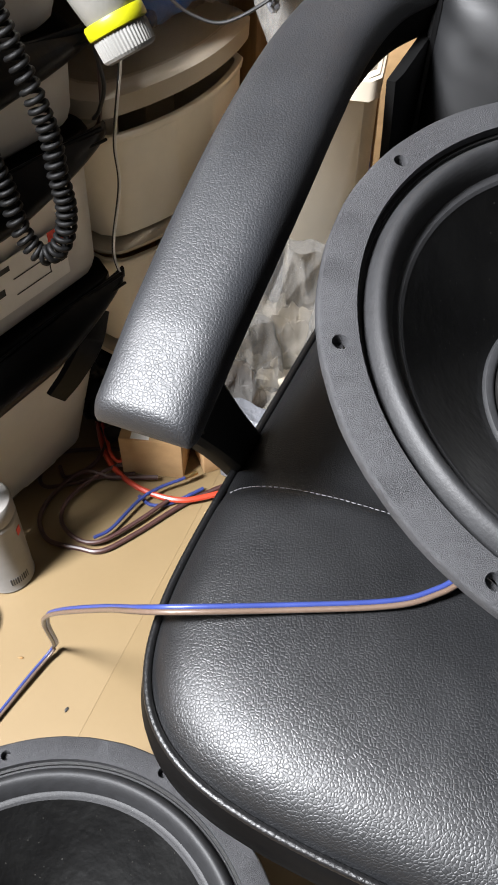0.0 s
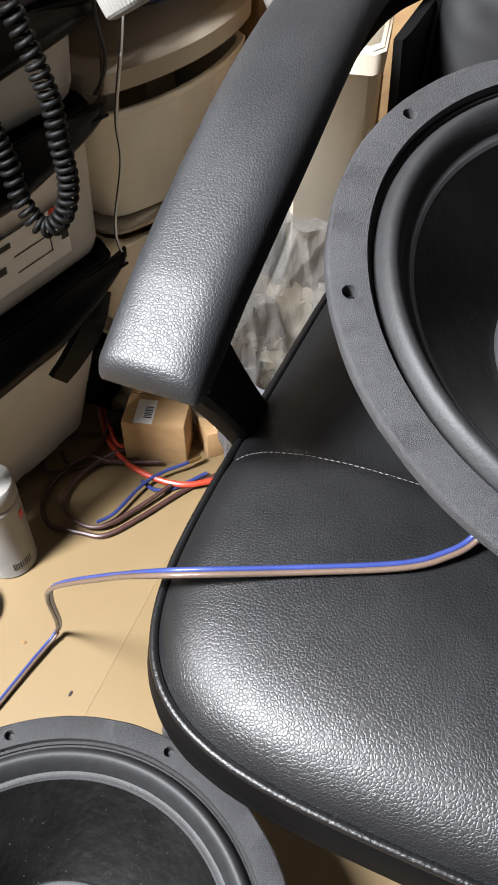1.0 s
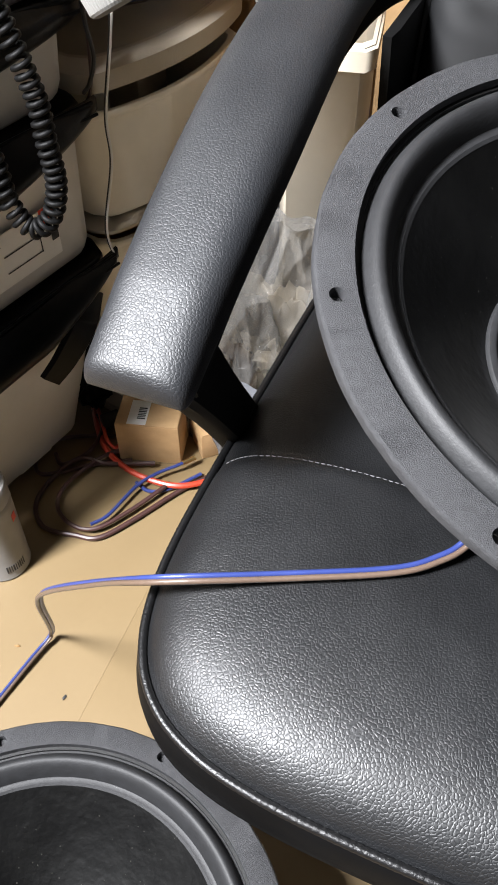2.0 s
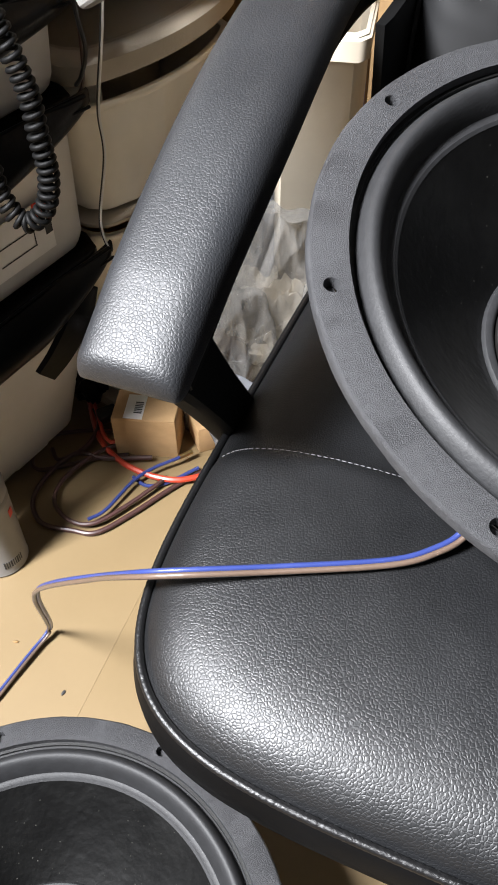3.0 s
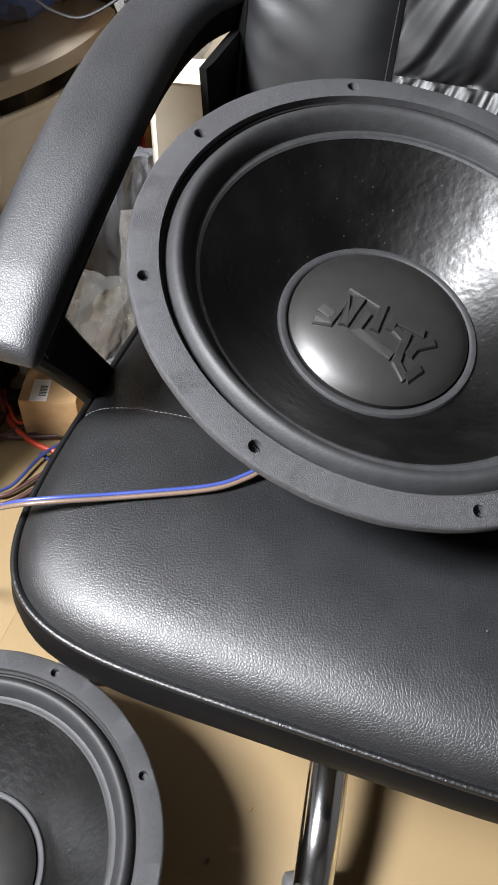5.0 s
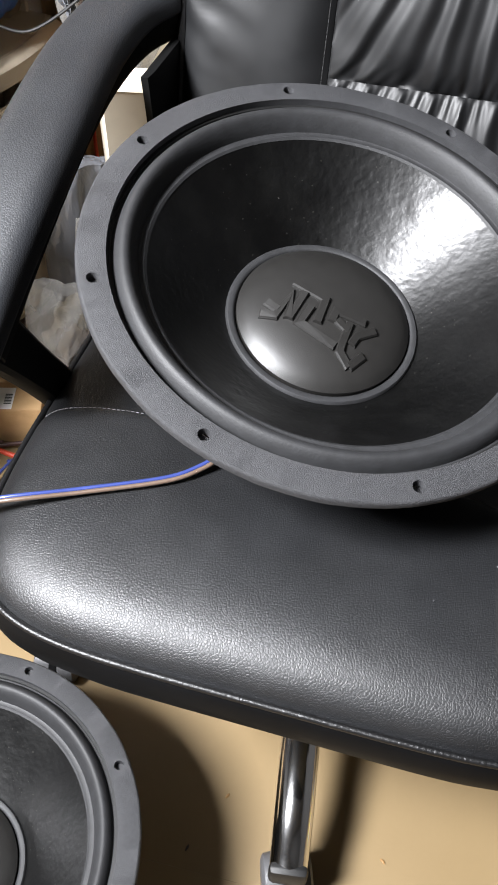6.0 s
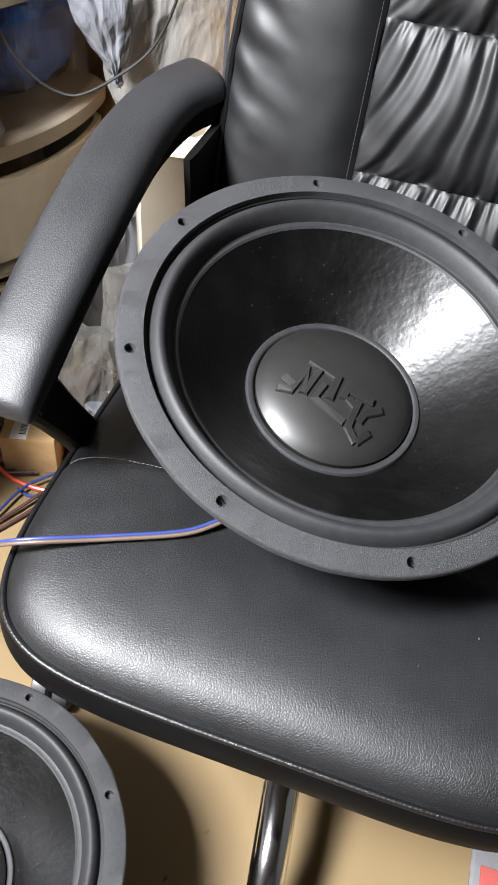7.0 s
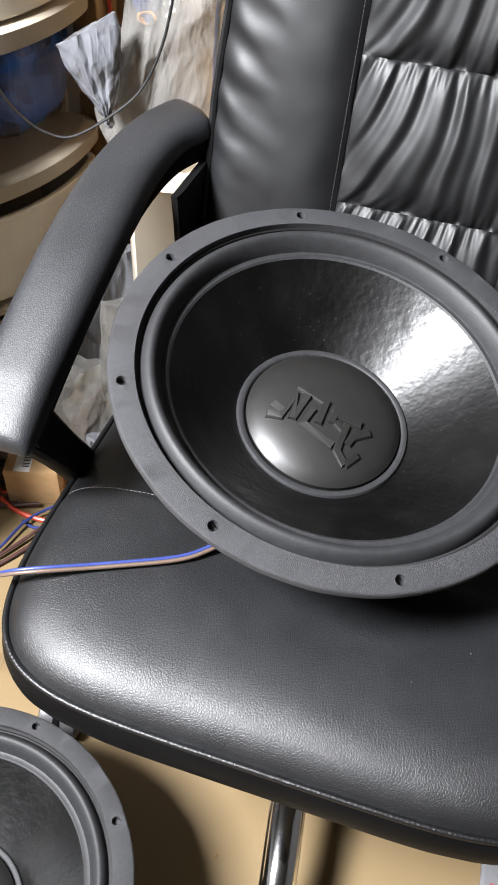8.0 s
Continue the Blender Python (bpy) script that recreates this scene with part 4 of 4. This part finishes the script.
# coiled cord hanging in a loop before the black bag
cord = thing("coiled_cord", pose(-0.14, 0.66, 0.468), "black coiled cord hanging in a loop", "cable")
run = smooth_path([(-0.162, 0.665, 0.70), (-0.150, 0.66, 0.655), (-0.136, 0.655, 0.606), (-0.128, 0.65, 0.530), (-0.136, 0.648, 0.494), (-0.156, 0.648, 0.480), (-0.172, 0.65, 0.505), (-0.181, 0.655, 0.55), (-0.194, 0.66, 0.604), (-0.210, 0.668, 0.69)], 60)
length = [0.0]
for a, b in zip(run, run[1:]):
    length.append(length[-1] + (b - a).length)
helix, ref = [], Vector((0, 1, 0))
for i in range(0, len(run) * 3):
    k = i / 3
    lo = min(int(k), len(run) - 2)
    q = run[lo].lerp(run[lo + 1], k - lo)
    l = length[lo] + (length[lo + 1] - length[lo]) * (k - lo)
    d = (run[lo + 1] - run[lo]).normalized()
    ref = (ref - d * ref.dot(d)).normalized()
    o = d.cross(ref)
    ph = 2 * math.pi * (l / 0.0078 + 0.9 * noise.noise(Vector((l * 18, 3.0, 0))))
    q = q + Vector((noise.noise(Vector((l * 22, 0, 7))), 0, 0)) * 0.0035
    helix.append(q + Vector((0.013, 0, 0)) + ref * 0.0072 * math.cos(ph) + o * 0.0072 * math.sin(ph))
bm = tube(helix, 0.0025, 7, 1)
bmesh.ops.translate(bm, vec=(0.14, -0.66, -0.468), verts=bm.verts)
part("coil", bm, CORD, cord, "", True, 80)
for end in (helix[0], helix[-1]):
    low = end - Vector((-0.14, 0.66, 0.468))
    part("lead", tube([low, low + Vector((0.002, 0.004, 0.03)), low + Vector((-0.004, 0.012, 0.075))], 0.003, 8, 6), CORD, cord, "straight end of the cord")


def cable(name, points, r, material, label, n=8):
    base = Vector(points[-1])
    ob = thing(name, Matrix.Translation(base), label, "cable")
    part("flex", tube([Vector(p) - base for p in points], r, n), material, ob)
    return ob


cable("thin_wire", [(-0.119, 0.842, 0.66), (-0.119, 0.84, 0.584), (-0.115, 0.84, 0.546), (-0.123, 0.842, 0.519), (-0.135, 0.86, 0.50)], 0.0022, BLACK_PLASTIC, "thin black wire hanging before the drawers")
cable("thin_wire", [(-0.123, 0.85, 0.62), (-0.121, 0.852, 0.56), (-0.127, 0.86, 0.506), (-0.14, 0.87, 0.48)], 0.0018, WIRE_BROWN, "thin red-brown wire hanging before the drawers")
cable("thin_wire", [(-0.086, 0.862, 0.68), (-0.091, 0.86, 0.622), (-0.100, 0.86, 0.557), (-0.115, 0.86, 0.476), (-0.116, 0.86, 0.422), (-0.132, 0.858, 0.339), (-0.125, 0.86, 0.29)], 0.0012, PAPER, "thin white wire hanging before the drawers")
cable("thin_wire", [(-0.088, 0.863, 0.68), (-0.093, 0.861, 0.622), (-0.102, 0.861, 0.557), (-0.117, 0.861, 0.476), (-0.118, 0.861, 0.422), (-0.134, 0.859, 0.339), (-0.127, 0.861, 0.29)], 0.0011, INK, "thin black wire twisted with a white one")
cable("black_flex", [(-0.115, 0.93, 0.70), (-0.081, 0.92, 0.631), (-0.057, 0.918, 0.600), (-0.031, 0.916, 0.583), (0.001, 0.915, 0.579), (0.049, 0.915, 0.605), (0.093, 0.918, 0.642), (0.122, 0.92, 0.701), (0.140, 0.92, 0.78)], 0.0018, BLACK_PLASTIC, "thin black flex sagging before the bags")
cable("blue_flex", [(0.205, 1.206, 0.90), (0.203, 1.206, 0.74), (0.190, 1.206, 0.64), (0.186, 1.206, 0.40), (0.19, 1.206, 0.003)], 0.002, WIRE_BLUE, "thin blue flex behind the backrest")

# Band and cap colours are dimmed too, so the bottle looks shaded.
BAND = grainy("dimmed_band_plastic", (0.27, 0.265, 0.0), (0.33, 0.33, 0.01), 60, (0.35, 0.5), bump_d=0.0001, spec=0.3)
BOTTLE_CAP = grainy("dimmed_cap_plastic", (0.14, 0.137, 0.128), (0.18, 0.176, 0.165), 30, (0.4, 0.55), bump_d=0.0002, spec=0.3)
# bottle lying on the black bag, cap outwards
axis_b = Vector((-0.46, 0.27, 0.85)).normalized()
bottle = thing("bottle", Matrix.Translation((-0.026, 0.553, 0.700)) @ axis_b.to_track_quat("Z", "Y").to_matrix().to_4x4() @ Matrix.Scale(0.74, 4), "pale plastic bottle with yellow band and white ribbed cap", "bottle")
part("body", lathe([(0.0, 0.03), (0.021, 0.03), (0.0235, 0.036), (0.026, 0.05), (0.030, 0.075), (0.030, 0.19), (0.027, 0.197), (0.0, 0.198)], 40), DIMMED_PALE, bottle)
part("band", lathe([(0.0235, 0.021), (0.0262, 0.022), (0.0268, 0.024), (0.0268, 0.031), (0.0255, 0.033), (0.022, 0.033)], 40), BAND, bottle, "yellow band, dimmed in its colour")
ribs = []
for z, r in ((0.0, 0.001), (0.0, 0.019), (0.0015, 0.0225), (0.004, 0.0235), (0.019, 0.0240), (0.021, 0.0232), (0.021, 0.001)):
    ribs.append([((r + (0.0007 if i % 2 and r > 0.0228 else 0)) * math.cos(2 * math.pi * i / 96), (r + (0.0007 if i % 2 and r > 0.0228 else 0)) * math.sin(2 * math.pi * i / 96), z) for i in range(96)])
part("cap", loft(ribs, True, True, True), BOTTLE_CAP, bottle, "white ribbed screw cap", True, 25)

# spray can on the floor
CAN = grainy("pale_can_paint", (0.19, 0.182, 0.168), (0.25, 0.24, 0.225), 30, (0.4, 0.55), bump_d=0.0001, spec=0.3)
can = thing("spray_can", pose(-0.268, 0.620, 0, 0, 0, 30), "pale grey can with barcode label on the floor", "can")
part("body", lathe([(0, 0.0), (0.031, 0.0), (0.0335, 0.003), (0.033, 0.006), (0.033, 0.118), (0.0335, 0.121), (0.031, 0.126), (0, 0.126)], 48), CAN, can)
part("cap", lathe([(0.0, 0.126), (0.0318, 0.126), (0.0332, 0.129), (0.0330, 0.149), (0.0312, 0.152), (0.0, 0.152)], 48), CAN, can, "pale grey plastic cap")
for i in range(9):
    a = radians(-92 + 5.2 * i)
    part("label_bar", box(0.0012 if i % 3 else 0.002, 0.0006, 0.012, (0.0333 * math.cos(a), 0.0333 * math.sin(a), 0.022), 0, 1, None, Matrix.Rotation(a + math.pi / 2, 4, "Z")), INK, can, "", False)
part("label_mark", box(0.008, 0.0006, 0.012, (0.0333 * math.cos(radians(-35)), 0.0333 * math.sin(radians(-35)), 0.10), 0, 1, None, Matrix.Rotation(radians(55), 4, "Z")), RED, can, "", False)
tape = thing("tape_roll", pose(-0.305, 0.535, 0), "black tape roll lying on the floor", "tape")
part("roll", lathe([(0.028, 0.0), (0.040, 0.0), (0.0405, 0.001), (0.0405, 0.018), (0.040, 0.019), (0.028, 0.019), (0.028, 0.0)], 48), BLACK_PLASTIC, tape)


# cartons and cables on the floor
def carton_box(at, turn, sx, sy, sz, label):
    ob = thing("cardboard_box", pose(*at, 0, 0, turn), label, "box")
    part("body", box(sx, sy, sz, (0, 0, sz / 2), 0.0015), CARD, ob)
    for k, side in enumerate((-1, 1)):
        part("flap", box(sx - 0.002, sy / 2 - 0.001, 0.0016, (0, side * sy / 4, sz + 0.001), 0.0004, 1), CARD, ob)
    return ob


cb = carton_box((-0.100, 0.852, 0), -4, 0.088, 0.115, 0.072, "small brown cardboard box with a white label")
part("label", box(0.026, 0.045, 0.0006, (-0.014, -0.034, 0.0742), 0), PAPER, cb, "white printed label", False)
for i in range(7):
    part("label_bar", box(0.011, 0.0012 if i % 2 else 0.002, 0.0004, (-0.009, -0.026 - 0.0032 * i, 0.0748), 0), INK, cb, "", False)
cb2 = carton_box((-0.014, 0.868, 0), 24, 0.085, 0.105, 0.045, "small brown cardboard box with a large white label")
part("label", box(0.045, 0.06, 0.0006, (-0.005, -0.012, 0.0472), 0), PAPER, cb2, "large white label", False)

cable("red_cable", [(-0.215, 0.95, 0.03), (-0.209, 0.919, 0.012), (-0.185, 0.841, 0.010), (-0.160, 0.796, 0.012), (-0.120, 0.762, 0.012), (-0.067, 0.744, 0.012), (-0.023, 0.754, 0.010), (0.05, 0.79, 0.006)], 0.0042, WIRE_RED, "thick orange-red cable on the floor")
cable("red_cable", [(-0.20, 0.90, 0.02), (-0.176, 0.838, 0.026), (-0.165, 0.812, 0.020), (-0.150, 0.800, 0.022), (-0.148, 0.830, 0.018)], 0.0026, WIRE_RED, "thin red cable on the floor")
cable("brown_cable", [(-0.119, 0.834, 0.006), (-0.190, 0.835, 0.006), (-0.249, 0.820, 0.006), (-0.263, 0.782, 0.006), (-0.252, 0.760, 0.006), (-0.221, 0.766, 0.006), (-0.168, 0.783, 0.008), (-0.129, 0.791, 0.006)], 0.0030, WIRE_BROWN, "looped brown cable on the floor")
cable("brown_cable", [(-0.095, 0.782, 0.012), (-0.159, 0.778, 0.012), (-0.201, 0.786, 0.012), (-0.234, 0.753, 0.006), (-0.247, 0.708, 0.005), (-0.228, 0.671, 0.005), (-0.184, 0.660, 0.005), (-0.153, 0.658, 0.005), (-0.113, 0.688, 0.005), (-0.051, 0.745, 0.005), (0.015, 0.79, 0.005)], 0.0034, WIRE_BROWN, "looped brown cable on the floor")
cable("brown_cable", [(-0.10, 0.80, 0.016), (-0.150, 0.800, 0.014), (-0.185, 0.775, 0.012), (-0.213, 0.735, 0.011), (-0.215, 0.700, 0.010), (-0.190, 0.672, 0.011), (-0.158, 0.668, 0.011), (-0.118, 0.700, 0.010), (-0.07, 0.748, 0.012)], 0.0030, WIRE_BROWN, "looped brown cable on the floor")
cable("brown_cable", [(-0.24, 0.80, 0.004), (-0.225, 0.78, 0.004), (-0.19, 0.80, 0.012), (-0.18, 0.845, 0.012), (-0.20, 0.88, 0.01)], 0.003, WIRE_BROWN, "short brown cable on the floor")
bl = cable("blue_cable", [(-0.050, 0.783, 0.018), (-0.062, 0.775, 0.018), (-0.090, 0.760, 0.016), (-0.115, 0.738, 0.014), (-0.145, 0.690, 0.012), (-0.165, 0.672, 0.014)], 0.0024, WIRE_BLUE, "blue cable with a brass end on the floor")
part("plug", tube([Vector((-0.056, 0.779, 0.018)) - Vector((-0.165, 0.672, 0.014)), Vector((-0.040, 0.790, 0.018)) - Vector((-0.165, 0.672, 0.014))], 0.0034, 10, 2), BRASS, bl, "brass plug")
cable("blue_cable", [(-0.118, 0.752, 0.006), (-0.098, 0.738, 0.005), (-0.07, 0.744, 0.005), (-0.03, 0.772, 0.005)], 0.0026, WIRE_BLUE, "short blue cable on the floor")
plug = thing("black_connector", pose(-0.165, 0.845, 0.03, 10, 0, 30), "small black connector lying on cables", "connector")
part("shell", box(0.028, 0.018, 0.02, (0, 0, 0), 0.003), BLACK_PLASTIC, plug)
part("pin", tube([(0.012, 0, 0), (0.026, 0, 0.002)], 0.003, 8, 2), CHROME, plug)

# twin speaker wire from the driver over the seat and down to the floor
WIRE = [(0.215, 0.345, 0.545), (0.200, 0.330, 0.515), (0.188, 0.319, 0.500), (0.173, 0.310, 0.4965), (0.146, 0.301, 0.4955), (0.083, 0.294, 0.4955), (0.010, 0.290, 0.492), (-0.038, 0.326, 0.428), (-0.088, 0.356, 0.366), (-0.106, 0.372, 0.322), (-0.130, 0.420, 0.20), (-0.176, 0.502, 0.036), (-0.186, 0.504, 0.012), (-0.204, 0.474, 0.008), (-0.226, 0.432, 0.006), (-0.255, 0.375, 0.006)]
wire = thing("speaker_wire", pose(-0.255, 0.375, 0.0), "twin blue and clear speaker wire draped over the seat", "cable")
for off, mat, lab in ((0.0017, WIRE_BLUE, "blue insulated strand"), (-0.0017, WIRE_CLEAR, "clear strand over copper")):
    line = smooth_path(WIRE, 14)
    shifted = []
    for i, q in enumerate(line):
        d = (line[min(i + 1, len(line) - 1)] - line[max(i - 1, 0)]).normalized()
        side = Vector((0, 0, 1)).cross(d)
        side = side.normalized() if side.length > 0.2 else Vector((0.5, 0.85, 0))
        if side.y < 0:
            side = -side
        shifted.append(q + side * off - Vector((-0.255, 0.375, 0.0)))
    part("strand", tube(shifted, 0.0018, 10, 1), mat, wire, lab)

# printed packet on the floor beside the chair
packet = thing("printed_packet", pose(0.54, 0.14, 0, 0, 0, -18), "clear packet with red card and yellow strip on the floor", "packet")
part("pouch", box(0.10, 0.14, 0.014, (0, 0, 0.007), 0.005, 3), GREY_BAG, packet)
part("red_card", box(0.028, 0.085, 0.002, (-0.026, -0.006, 0.0155), 0.0005, 1), grainy("faded_red_card", (0.28, 0.05, 0.045), (0.38, 0.09, 0.075), 40, (0.5, 0.7)), packet, "faded red card")
part("yellow_strip", box(0.030, 0.13, 0.002, (0.022, -0.01, 0.0155), 0.0005, 1), YELLOW, packet, "yellow strip")

# crumbs and scraps on the floor
for i, (x, y, a) in enumerate(((-0.223, 0.501, 0), (0.142, 0.177, 1.0), (0.225, 0.146, 0.4), (0.356, 0.148, 2.2), (0.10, 0.14, 0.2), (-0.155, 0.44, 1.2), (0.19, 0.23, 0.7))):
    crumb = mesh_object("crumb", crumple((0.0035, 0.0016, 0.0012), 30 + i, 0.5, 2, 2), INK if i % 3 else WOOD)
    crumb.matrix_world = pose(x, y, 0.0012, 0, 0, math.degrees(a))
    tagged(crumb, "tiny dark crumb lying on the hardboard", "crumb", "floor crumbs")

for x, y, z in ((0.261, 0.286, 0.4935), (0.382, 0.209, 0.4925), (0.235, 0.305, 0.4935), (0.33, 0.185, 0.4925), (0.075, 0.205, 0.4905)):
    lint = mesh_object("lint", crumple((0.0009, 0.0005, 0.0004), 60 + int(x * 100), 0.5, 2, 2), THREAD)
    lint.matrix_world = pose(x, y, z, 0, 0, 700 * x)
    tagged(lint, "tiny pale scrap of lint on the leather seat", "lint", "seat lint")
